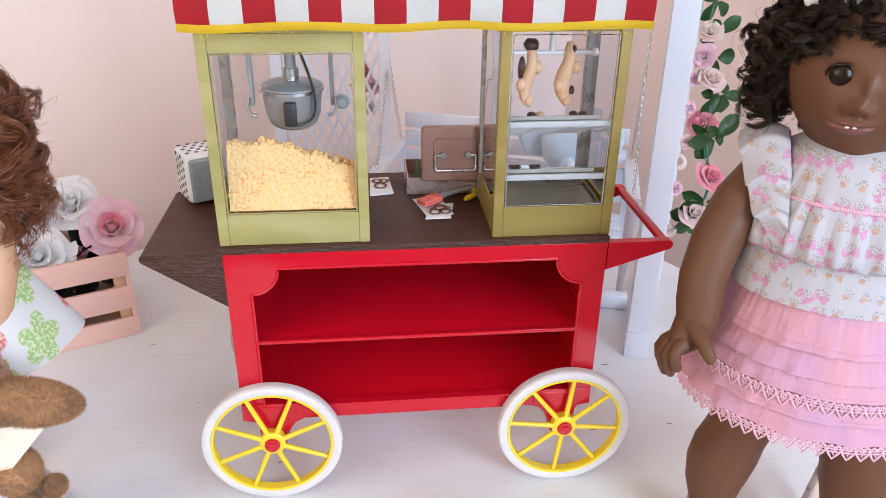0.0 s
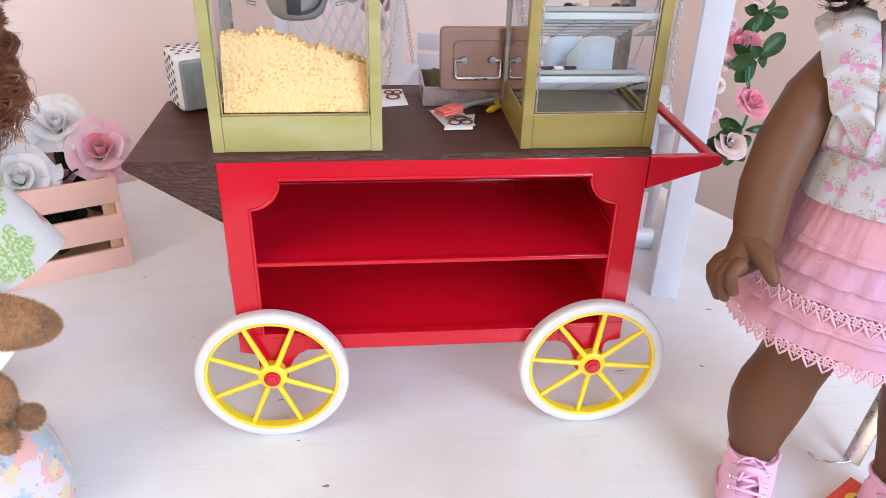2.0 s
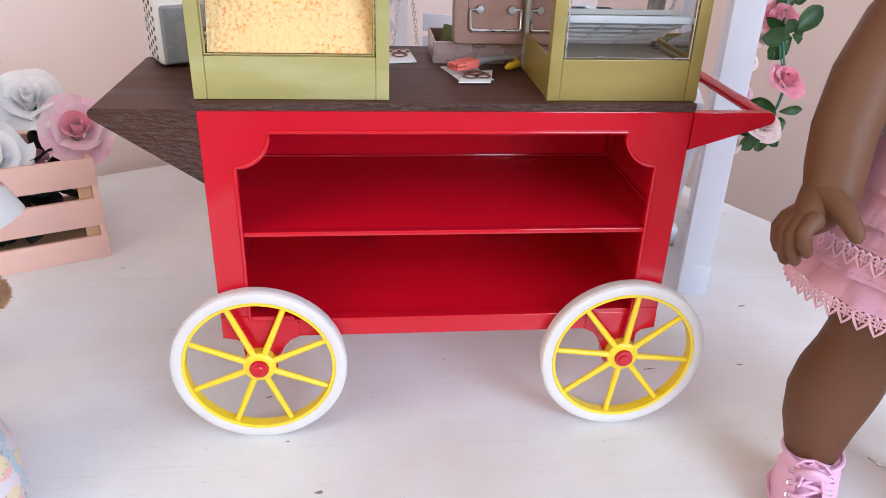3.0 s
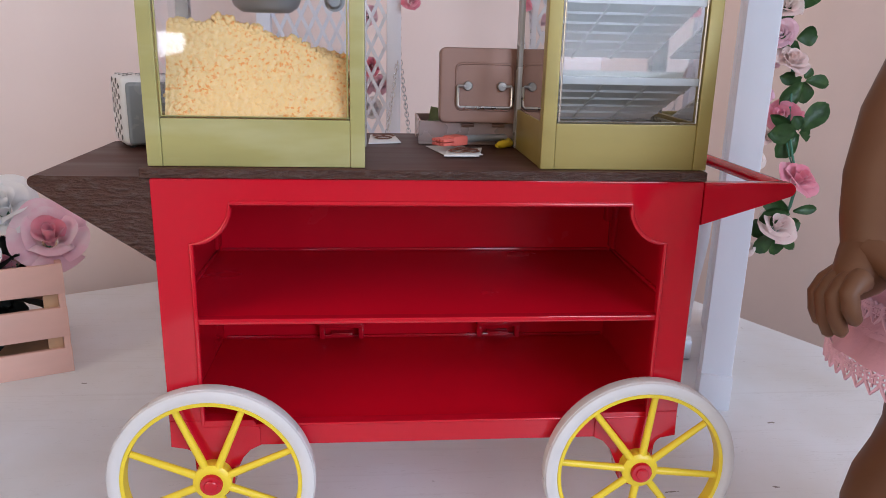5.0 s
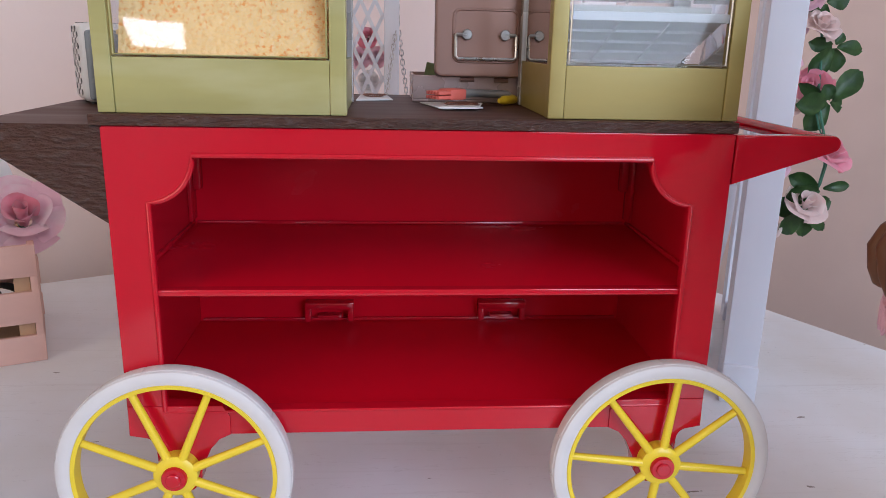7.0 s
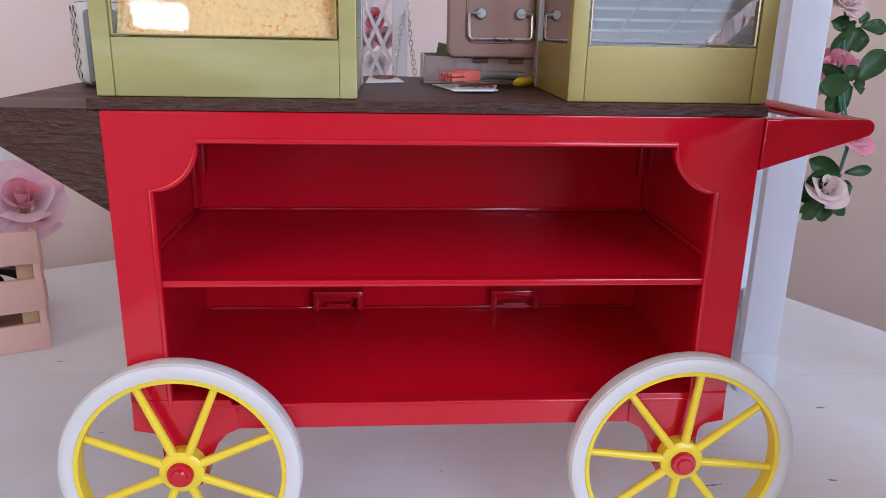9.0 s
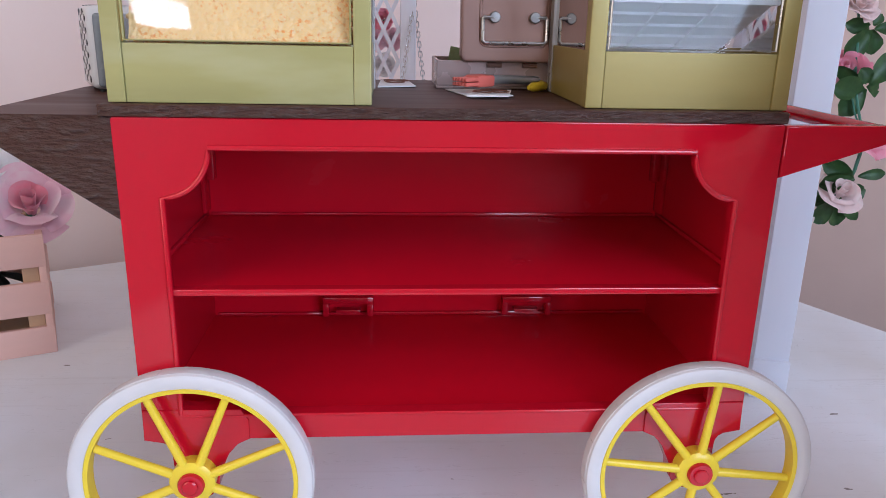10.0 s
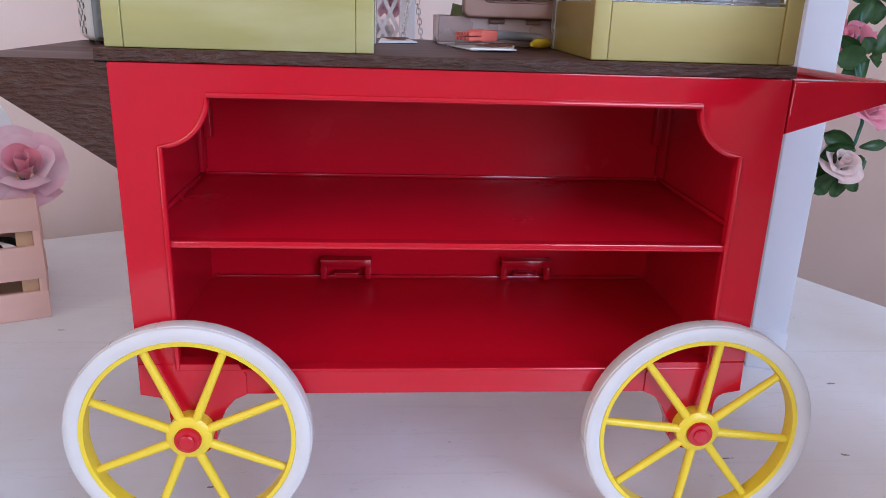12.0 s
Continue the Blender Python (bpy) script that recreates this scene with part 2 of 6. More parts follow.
# The east wall's plaster is darkened and warmed: its shade sits in the colour.
EAST_M = material("shade_toned_pink_plaster", (0.76, 0.60, 0.53), rough=0.8, vary=0.06, scale=12, bump=0.10, bump_scale=180, tint=(0.72, 0.555, 0.485), tint_scale=2.6, tint_edge=(0.4, 0.75))
ROOM_M = material("pale_room_paint", (0.70, 0.66, 0.62), rough=0.8, vary=0.05, scale=6)
ROOM_FLOOR_M = material("grey_carpet", (0.28, 0.25, 0.23), rough=0.9, vary=0.2, scale=60)
PAPER = material("white_napkin_paper", (0.78, 0.74, 0.72), rough=0.8, vary=0.04, scale=80)
PRETZEL = material("brown_printed_ink", (0.16, 0.055, 0.03), rough=0.8, vary=0.2, scale=200)
BREAD = material("tan_bun_plastic", (0.72, 0.46, 0.28), rough=0.5, vary=0.08, scale=90, bump=0.1, tint=(0.60, 0.32, 0.16), tint_scale=60, tint_edge=(0.55, 0.75))
CHOC = material("dark_chocolate_plastic", (0.05, 0.022, 0.016), rough=0.4, vary=0.2)
CORAL = material("coral_silicone", (0.80, 0.17, 0.13), rough=0.5, vary=0.06)
BLUE_PLUSH = material("pale_blue_plush", (0.57, 0.73, 0.83), rough=0.95, vary=0.12, scale=300, bump=0.6, bump_scale=700, sheen=0.5)
HEART_M = material("pink_felt", (0.80, 0.20, 0.38), rough=0.9, vary=0.1, scale=300)
STRIPE_RED = material("red_awning_cloth", (0.50, 0.018, 0.03), rough=0.85, vary=0.08, scale=300, bump=0.3, bump_scale=900)
STRIPE_WHITE = material("white_awning_cloth", (0.76, 0.76, 0.74), rough=0.85, vary=0.05, scale=300, bump=0.3, bump_scale=900)
TRIM_YELLOW = material("yellow_ribbon", (0.80, 0.58, 0.02), rough=0.7, vary=0.06, scale=300, bump=0.2, bump_scale=1200)
SKIN_D = material("brown_vinyl", (0.124, 0.055, 0.028), rough=0.5, vary=0.06, scale=20)
SKIN_L = material("tan_vinyl", (0.62, 0.36, 0.22), rough=0.45, vary=0.05, scale=20)
HAIR_D = material("dark_brown_hair_fibre", (0.028, 0.016, 0.012), rough=0.5, vary=0.35, scale=260)
HAIR_R = material("auburn_hair_fibre", (0.20, 0.066, 0.027), rough=0.42, vary=0.4, scale=260)
# The lilac tint paints cool window light in patches over the pink cloth.
PINK_CLOTH = material("pink_gauze_with_cool_light", (0.57, 0.285, 0.345), rough=0.85, vary=0.07, scale=120, bump=0.35, bump_scale=420, sheen=0.15, tint=(0.50, 0.28, 0.42), tint_scale=22, tint_edge=(0.42, 0.66))
LACE = material("pale_pink_lace", (0.70, 0.42, 0.51), rough=0.85, vary=0.06, scale=300)
PINK_SHOE = material("pink_canvas", (0.76, 0.44, 0.62), rough=0.8, vary=0.07, scale=300, bump=0.3, bump_scale=900)
# White cotton with its ground greyed, so the blouse's shade is in the colour.
FLORAL = motif_cloth("shaded_white_cotton_with_pink_bows", (0.44, 0.425, 0.455), 28, 88,
                     [((0.48, 0.19, 0.33), (0.54, 0.29, 0.42), 0.45, 2, 0.95, 0.0, 0.56, (0.27, 0.20, 0.10)), ((0.40, 0.24, 0.16), (0.50, 0.33, 0.25), 0.22, 5, 0.40, 0.56, 1.0, (0.25, 0.20, 0.09))])
TROPIC = motif_cloth("white_cotton_with_palm_print", (0.66, 0.66, 0.64), -40, 30,
                     [((0.26, 0.46, 0.08), (0.62, 0.70, 0.38), 0.56, 5, 0.40, 0.0, 0.56, None), ((0.60, 0.07, 0.06), (0.80, 0.42, 0.40), 0.44, 3, 0.30, 0.56, 1.0, None)])
PASTEL = print_cloth("white_fleece_with_pastel_print", (0.66, 0.60, 0.63),
                     [((0.72, 0.42, 0.38), 0.40, 2.9, 38), ((0.42, 0.52, 0.60), 0.36, 6.3, 44), ((0.70, 0.58, 0.38), 0.28, 8.1, 50), ((0.36, 0.36, 0.40), 0.14, 4.4, 75)])
FUR = material("golden_brown_plush_fur", (0.40, 0.205, 0.085), rough=0.8, vary=0.5, scale=330, sheen=0.3)
CREAM = material("cream_felt", (0.80, 0.72, 0.58), rough=0.9, vary=0.05, scale=200)
LEAF = material("green_silk_leaf", (0.045, 0.112, 0.030), rough=0.36, vary=0.3, scale=150, bump=0.25, bump_scale=400, tint=(0.080, 0.170, 0.045), tint_scale=90, tint_edge=(0.48, 0.72))
PEARL_M = material("white_pearl_plastic", (0.70, 0.64, 0.58), rough=0.2, vary=0.03)
TRAY_M = material("grey_tin_plate", (0.56, 0.54, 0.49), rough=0.45, metal=0.45, vary=0.08, scale=90)
DRIP_M = material("dull_bronze_plate", (0.33, 0.295, 0.21), rough=0.32, metal=0.45, vary=0.12, scale=60, stretch=(0.2, 1, 1))
STEM = material("green_stem_plastic", (0.05, 0.16, 0.10), rough=0.5, vary=0.1)
ROSE_DEEP = material("deep_pink_silk", (0.98, 0.43, 0.54), rough=0.7, sheen=0.7, vary=0.06, scale=90, tint=(0.98, 0.55, 0.64), tint_scale=60)
ROSE_PALE = material("peach_pink_silk", (0.98, 0.80, 0.76), rough=0.7, sheen=0.7, vary=0.05, scale=90, tint=(0.98, 0.88, 0.82), tint_scale=50)
ROSE_PINK = material("soft_pink_silk", (0.99, 0.72, 0.81), rough=0.7, sheen=0.7, vary=0.05, scale=90, tint=(0.99, 0.82, 0.87), tint_scale=45)
ROSE_WHITE = material("white_silk", (0.99, 0.98, 0.985), rough=0.7, sheen=0.7, vary=0.04, scale=60)
RED_CARD = material("red_dotted_card", (0.70, 0.06, 0.03), rough=0.45, vary=0.04)
POPCORN = material("buttered_popcorn_plastic", (0.86, 0.60, 0.27), rough=0.5, vary=0.06, scale=160, tint=(0.82, 0.34, 0.08), tint_scale=500, tint_edge=(0.53, 0.64))
EYE_M = material("dark_glass_eye", (0.016, 0.008, 0.006), rough=0.16, vary=0.1)
LIP_M = material("rose_brown_vinyl", (0.165, 0.058, 0.044), rough=0.4, vary=0.05)
TOASTER_WHITE = material("white_enamel", (0.76, 0.76, 0.76), rough=0.3, vary=0.03)


def table_paint():
    """White paint on boards: hairline cracks along the grain, small dark chips, faint grey stains."""
    m = bpy.data.materials.new("white_painted_table")
    m.use_nodes = True
    n, l = m.node_tree.nodes, m.node_tree.links
    b = n["Principled BSDF"]
    tc = n.new("ShaderNodeTexCoord")
    stain = n.new("ShaderNodeTexNoise")
    stain.inputs["Scale"].default_value, stain.inputs["Detail"].default_value = 6, 9
    l.new(tc.outputs["Object"], stain.inputs["Vector"])
    r1 = n.new("ShaderNodeMapRange")
    r1.inputs[1].default_value, r1.inputs[2].default_value = 0.35, 0.7
    l.new(stain.outputs[0], r1.inputs[0])
    c1 = n.new("ShaderNodeMix")
    c1.data_type = "RGBA"
    l.new(r1.outputs[0], c1.inputs[0])
    c1.inputs[6].default_value, c1.inputs[7].default_value = (0.785, 0.81, 0.85, 1), (0.665, 0.655, 0.635, 1)
    # chips: rare cells, thin along the grain
    mp = n.new("ShaderNodeMapping")
    mp.inputs["Rotation"].default_value = (0, 0, radians(8))
    mp.inputs["Scale"].default_value = (24, 70, 1)
    l.new(tc.outputs["Object"], mp.inputs[0])
    wob = n.new("ShaderNodeTexNoise")
    wob.inputs["Scale"].default_value, wob.inputs["Detail"].default_value = 90, 4
    l.new(tc.outputs["Object"], wob.inputs["Vector"])
    va = n.new("ShaderNodeVectorMath")
    va.operation = "ADD"
    l.new(mp.outputs[0], va.inputs[0])
    vs = n.new("ShaderNodeVectorMath")
    vs.operation = "SCALE"
    vs.inputs["Scale"].default_value = 0.5
    l.new(wob.outputs["Color"], vs.inputs[0])
    l.new(vs.outputs[0], va.inputs[1])
    vo = n.new("ShaderNodeTexVoronoi")
    vo.inputs["Scale"].default_value = 1.0
    l.new(va.outputs[0], vo.inputs["Vector"])
    pick = n.new("ShaderNodeSeparateColor")
    l.new(vo.outputs["Color"], pick.inputs[0])
    size = n.new("ShaderNodeMapRange")
    size.inputs[1].default_value, size.inputs[2].default_value = 0.55, 1.0
    size.inputs[3].default_value, size.inputs[4].default_value = 0.0, 0.11
    l.new(pick.outputs[0], size.inputs[0])
    less = n.new("ShaderNodeMath")
    less.operation = "LESS_THAN"
    l.new(vo.outputs["Distance"], less.inputs[0])
    l.new(size.outputs[0], less.inputs[1])
    # hairline cracks
    mp2 = n.new("ShaderNodeMapping")
    mp2.inputs["Rotation"].default_value = (0, 0, radians(4))
    mp2.inputs["Scale"].default_value = (3, 110, 1)
    l.new(tc.outputs["Object"], mp2.inputs[0])
    gr = n.new("ShaderNodeTexNoise")
    gr.inputs["Scale"].default_value, gr.inputs["Detail"].default_value = 1.4, 6
    l.new(mp2.outputs[0], gr.inputs["Vector"])
    band = n.new("ShaderNodeMapRange")
    band.inputs[1].default_value, band.inputs[2].default_value = 0.60, 0.75
    band.inputs[3].default_value, band.inputs[4].default_value = 0.0, 0.26
    l.new(gr.outputs[0], band.inputs[0])
    c2 = n.new("ShaderNodeMix")
    c2.data_type = "RGBA"
    l.new(band.outputs[0], c2.inputs[0])
    l.new(c1.outputs[2], c2.inputs[6])
    c2.inputs[7].default_value = (0.52, 0.50, 0.49, 1)
    c3 = n.new("ShaderNodeMix")
    c3.data_type = "RGBA"
    l.new(less.outputs[0], c3.inputs[0])
    l.new(c2.outputs[2], c3.inputs[6])
    c3.inputs[7].default_value = (0.22, 0.20, 0.19, 1)
    mp4 = n.new("ShaderNodeMapping")
    mp4.inputs["Scale"].default_value = (5, 34, 1)
    l.new(tc.outputs["Object"], mp4.inputs[0])
    wear = n.new("ShaderNodeTexNoise")
    wear.inputs["Scale"].default_value, wear.inputs["Detail"].default_value, wear.inputs["Distortion"].default_value = 4.0, 8, 1.2
    l.new(mp4.outputs[0], wear.inputs["Vector"])
    line = n.new("ShaderNodeMath")
    line.operation = "COMPARE"
    line.inputs[1].default_value, line.inputs[2].default_value = 0.60, 0.0035
    l.new(wear.outputs[0], line.inputs[0])
    faint = n.new("ShaderNodeMath")
    faint.operation = "MULTIPLY"
    faint.inputs[1].default_value = 0.28
    l.new(line.outputs[0], faint.inputs[0])
    c4 = n.new("ShaderNodeMix")
    c4.data_type = "RGBA"
    l.new(faint.outputs[0], c4.inputs[0])
    l.new(c3.outputs[2], c4.inputs[6])
    c4.inputs[7].default_value = (0.36, 0.35, 0.34, 1)
    l.new(c4.outputs[2], b.inputs["Base Color"])
    b.inputs["Roughness"].default_value = 0.34
    b.inputs["Specular IOR Level"].default_value = 0.5
    bp = n.new("ShaderNodeBump")
    bp.inputs["Strength"].default_value, bp.inputs["Distance"].default_value = 0.10, 0.001
    l.new(gr.outputs[0], bp.inputs["Height"])
    l.new(bp.outputs[0], b.inputs["Normal"])
    return m




def in_clusters(m, scale, low, high):
    """Let a material's second colour gather in loose patches."""
    n, l = m.node_tree.nodes, m.node_tree.links
    mix = next(q for q in n if q.bl_idname == "ShaderNodeMix")
    flecks = mix.inputs[0].links[0].from_socket
    tc = next(q for q in n if q.bl_idname == "ShaderNodeTexCoord")
    big = n.new("ShaderNodeTexNoise")
    big.inputs["Scale"].default_value, big.inputs["Detail"].default_value = scale, 2
    l.new(tc.outputs["Object"], big.inputs["Vector"])
    rg = n.new("ShaderNodeMapRange")
    rg.inputs[1].default_value, rg.inputs[2].default_value, rg.inputs[3].default_value = low, high, 0.15
    l.new(big.outputs[0], rg.inputs[0])
    both = n.new("ShaderNodeMath")
    both.operation = "MULTIPLY"
    l.new(flecks, both.inputs[0])
    l.new(rg.outputs[0], both.inputs[1])
    l.new(both.outputs[0], mix.inputs[0])


in_clusters(POPCORN, 55, 0.37, 0.54)
TABLE_M = table_paint()
SHELF_PL = material("milky_white_plastic", (0.88, 0.89, 0.90), rough=0.4, vary=0.04, scale=40)
POST_GREY = material("smoky_grey_plastic", (0.30, 0.275, 0.255), rough=0.3, metal=0.3, vary=0.1, scale=60)


def let_through(m, share):
    """Thin cloth or milky plastic that lets part of the light through."""
    n, l = m.node_tree.nodes, m.node_tree.links
    b = n["Principled BSDF"]
    tr = n.new("ShaderNodeBsdfTranslucent")
    l.new(b.inputs["Base Color"].links[0].from_socket, tr.inputs[0])
    mix = n.new("ShaderNodeMixShader")
    mix.inputs[0].default_value = share
    l.new(b.outputs[0], mix.inputs[1])
    l.new(tr.outputs[0], mix.inputs[2])
    l.new(mix.outputs[0], n["Material Output"].inputs["Surface"])


for m in (ROSE_DEEP, ROSE_PALE, ROSE_PINK, ROSE_WHITE):
    let_through(m, 0.16)
let_through(LEAF, 0.10)
let_through(SHELF_PL, 0.6)
for dull, gloss in ((BROWN, 0.25), (BROWN_GRAIN, 0.34), (HAIR_D, 0.25), (SKIN_D, 0.25), (RED_SATIN_LIT, 0.16), (RED, 0.55), (EYE_M, 0.25)):
    dull.node_tree.nodes["Principled BSDF"].inputs["Specular IOR Level"].default_value = gloss
BROWN_GRAIN.node_tree.nodes["Bump"].inputs["Distance"].default_value = 0.0035
TZ = 0.002     # height of the table's top over the zero plane


# ---- mesh helpers ----
def box(bm, x0, x1, y0, y1, z0, z1, bev=0.0, seg=2, m=None):
    mat = Matrix.Translation(((x0 + x1) / 2, (y0 + y1) / 2, (z0 + z1) / 2)) @ Matrix.Diagonal((x1 - x0, y1 - y0, z1 - z0, 1))
    vs = bmesh.ops.create_cube(bm, size=1, matrix=(m @ mat) if m else mat)["verts"]
    if bev:
        es = list({e for v in vs for e in v.link_edges})
        bmesh.ops.bevel(bm, geom=es, offset=bev, segments=seg, affect="EDGES", profile=0.5)


def sheet(bm, pts):
    bm.faces.new([bm.verts.new(p) for p in pts])


def prism(bm, pts, plane, a, b, bev=0.0):
    """A polygon in the plane xz, xy or yz, drawn out from a to b along the third axis."""
    def p3(p, d):
        return {"xz": (p[0], d, p[1]), "xy": (p[0], p[1], d), "yz": (d, p[0], p[1])}[plane]
    lo = [bm.verts.new(p3(p, a)) for p in pts]
    hi = [bm.verts.new(p3(p, b)) for p in pts]
    k = len(pts)
    fs = [bm.faces.new(lo), bm.faces.new(hi[::-1])]
    fs += [bm.faces.new((lo[i], hi[i], hi[(i + 1) % k], lo[(i + 1) % k])) for i in range(k)]
    bmesh.ops.recalc_face_normals(bm, faces=fs)
    if bev:
        es = list({e for f in fs[:2] for e in f.edges})
        bmesh.ops.bevel(bm, geom=es, offset=bev, segments=2, affect="EDGES", profile=0.5)


def tube(bm, pts, r, seg=8, closed=False, caps=True):
    """A round bar along points; r is one radius or one for each point."""
    pts = [Vector(p) for p in pts]
    k = len(pts)
    rs = r if isinstance(r, (list, tuple)) else [r] * k
    rings, side = [], None
    for i, p in enumerate(pts):
        a = pts[(i - 1) % k] if (closed or i > 0) else p
        c = pts[(i + 1) % k] if (closed or i < k - 1) else p
        d = (c - a).normalized()
        if side is None:
            side = d.cross(Vector((0, 0, 1)))
            if side.length < 0.1:
                side = d.cross(Vector((0, 1, 0)))
        side = (side - d * side.dot(d)).normalized()
        up = d.cross(side)
        rings.append([bm.verts.new(p + (side * math.cos(t) + up * math.sin(t)) * rs[i]) for t in (2 * math.pi * j / seg for j in range(seg))])
    n = k if closed else k - 1
    for i in range(n):
        A, B = rings[i], rings[(i + 1) % k]
        for j in range(seg):
            bm.faces.new((A[j], A[(j + 1) % seg], B[(j + 1) % seg], B[j]))
    if caps and not closed:
        bm.faces.new(rings[0][::-1])
        bm.faces.new(rings[-1])


def lathe(bm, prof, m=None, seg=32, wave=None):
    """Turn a profile of (radius, height) about z; m places it. wave(angle, i) scales the radius."""
    m = m or Matrix()
    rings = []
    for i, (r, h) in enumerate(prof):
        if r < 1e-6:
            rings.append([bm.verts.new(m @ Vector((0, 0, h)))])
        else:
            rings.append([bm.verts.new(m @ Vector((r * w * math.cos(t), r * w * math.sin(t), h)))
                          for t, w in ((t, wave(t, i) if wave else 1.0) for t in (2 * math.pi * j / seg for j in range(seg)))])
    for A, B in zip(rings, rings[1:]):
        for j in range(seg):
            q = [A[j % len(A)], A[(j + 1) % len(A)], B[(j + 1) % len(B)], B[j % len(B)]]
            q = list(dict.fromkeys(q))
            if len(q) > 2:
                bm.faces.new(q)


def ball(bm, c, r, sub=2, rot=None, lump=0.0, freq=60.0):
    """An ellipsoid, if wished with lumps."""
    r = r if isinstance(r, (tuple, list)) else (r, r, r)
    vs = bmesh.ops.create_icosphere(bm, subdivisions=sub, radius=1)["verts"]
    m = Matrix.Translation(c) @ (rot or Matrix()) @ Matrix.Diagonal((*r, 1))
    for v in vs:
        p = m @ v.co
        if lump:
            p += (p - Vector(c)).normalized() * lump * noise.noise(p * freq)
        v.co = p


def paint(bm, index):
    for f in bm.faces:
        if not f.tag:
            f.tag, f.material_index = True, index


def mesh_of(name, bm, mats, sharp=38):
    bmesh.ops.recalc_face_normals(bm, faces=bm.faces)
    me = bpy.data.meshes.new(name)
    bm.to_mesh(me)
    bm.free()
    for mt in (mats if isinstance(mats, (list, tuple)) else [mats]):
        me.materials.append(mt)
    me.shade_smooth()
    me.set_sharp_from_angle(angle=radians(sharp))
    return me


FLAT = {"front_frame", "bottom_rail", "side_panel", "counter", "side_leaf", "handle_arm", "post", "base_front", "base_side", "head_front", "lid",
        "box_tray", "shell", "front_plate", "carton", "wheel_bracket", "shelf_lip", "shelf", "cart_floor", "back_panel", "tabletop", "shelf_front"}


def part(name, bm, mats, parent=None, label="", sharp=38):
    """Links a bmesh, drawn in the world's metres, as one mesh under a thing or a part."""
    ob = new(name, mesh_of(name, bm, mats, sharp))
    if parent:
        ob.parent = parent
        if parent.data is None:
            ob.matrix_parent_inverse = Matrix.Translation(-parent.location)
    if label:
        ob["label"] = label
    if name in FLAT:
        w = ob.modifiers.new("even_normals", "WEIGHTED_NORMAL")
        w.keep_sharp = True
    return ob


def thing(name, loc, label, category, group="", kind=""):
    ob = new(name)
    ob.location = loc
    ob.empty_display_size = 0.02
    return tagged(ob, label, category, group, kind)


def solo(name, bm, mats, label, category, group="", kind="", sharp=38):
    return tagged(part(name, bm, mats, None, "", sharp), label, category, group, kind)


def one(f, *a, **k):
    bm = bmesh.new()
    f(bm, *a, **k)
    return bm


def arc(cx, cz, r, a0, a1, n=10):
    return [(cx + r * math.cos(radians(a0 + (a1 - a0) * i / n)), cz + r * math.sin(radians(a0 + (a1 - a0) * i / n))) for i in range(n + 1)]


# ---- the room and the table ----
ROOM = Matrix((( U.x, V.x, 0, 0), (U.y, V.y, 0, 0), (0, 0, 1, 0), (0, 0, 0, 1)))
UE, VE, UW, VS = 0.78, 0.68, -1.3, -1.7      # inner faces of the four walls
FLOOR_Z, CEIL_Z = -0.74, 1.72


def room_box(name, u0, u1, v0, v1, z0, z1, mat, label, category):
    return solo(name, one(box, u0, u1, v0, v1, z0, z1, m=ROOM), mat, label, category, kind="structure")


room_box("wall_north", UW, UE, VE, VE + 0.1, FLOOR_Z, CEIL_Z, WALL_M, "pale pink plastered wall behind the table", "wall")
room_box("wall_east", UE, UE + 0.1, VS - 0.1, VE + 0.1, FLOOR_Z, CEIL_Z, EAST_M, "pink plastered wall beside the table, shade mixed into its colour", "wall")
room_box("floor", UW - 0.1, UE + 0.1, VS - 0.1, VE + 0.1, FLOOR_Z - 0.1, FLOOR_Z, ROOM_FLOOR_M, "plain grey carpeted room floor", "floor")
room_box("ceiling", UW - 0.1, UE + 0.1, VS - 0.1, VE + 0.1, CEIL_Z, CEIL_Z + 0.1, ROOM_M, "plain pale ceiling", "ceiling")


def wall_with_windows(name, along_u, where, lo, hi, holes, label):
    """A wall 0.1 m thick with openings (from, to, sill, head)."""
    bm = bmesh.new()

    def piece(a, b, z0, z1):
        if along_u:
            box(bm, a, b, where - 0.1, where, z0, z1, m=ROOM)
        else:
            box(bm, where - 0.1, where, a, b, z0, z1, m=ROOM)
    at = lo
    for a, b, s, h in holes:
        piece(at, a, FLOOR_Z, CEIL_Z)
        piece(a, b, FLOOR_Z, s)
        piece(a, b, h, CEIL_Z)
        at = b
    piece(at, hi, FLOOR_Z, CEIL_Z)
    return solo(name, bm, ROOM_M, label, "wall", kind="structure")


wall_with_windows("wall_south", True, VS, UW, UE, [(-0.40, 0.50, 0.2, 1.5)], "plain pale wall with a window")
wall_with_windows("wall_west", False, UW, VS - 0.1, VE + 0.1, [(-1.25, -1.04, 0.25, 0.318), (-0.74, 0.24, 0.28, 1.28)], "plain pale wall with two windows")


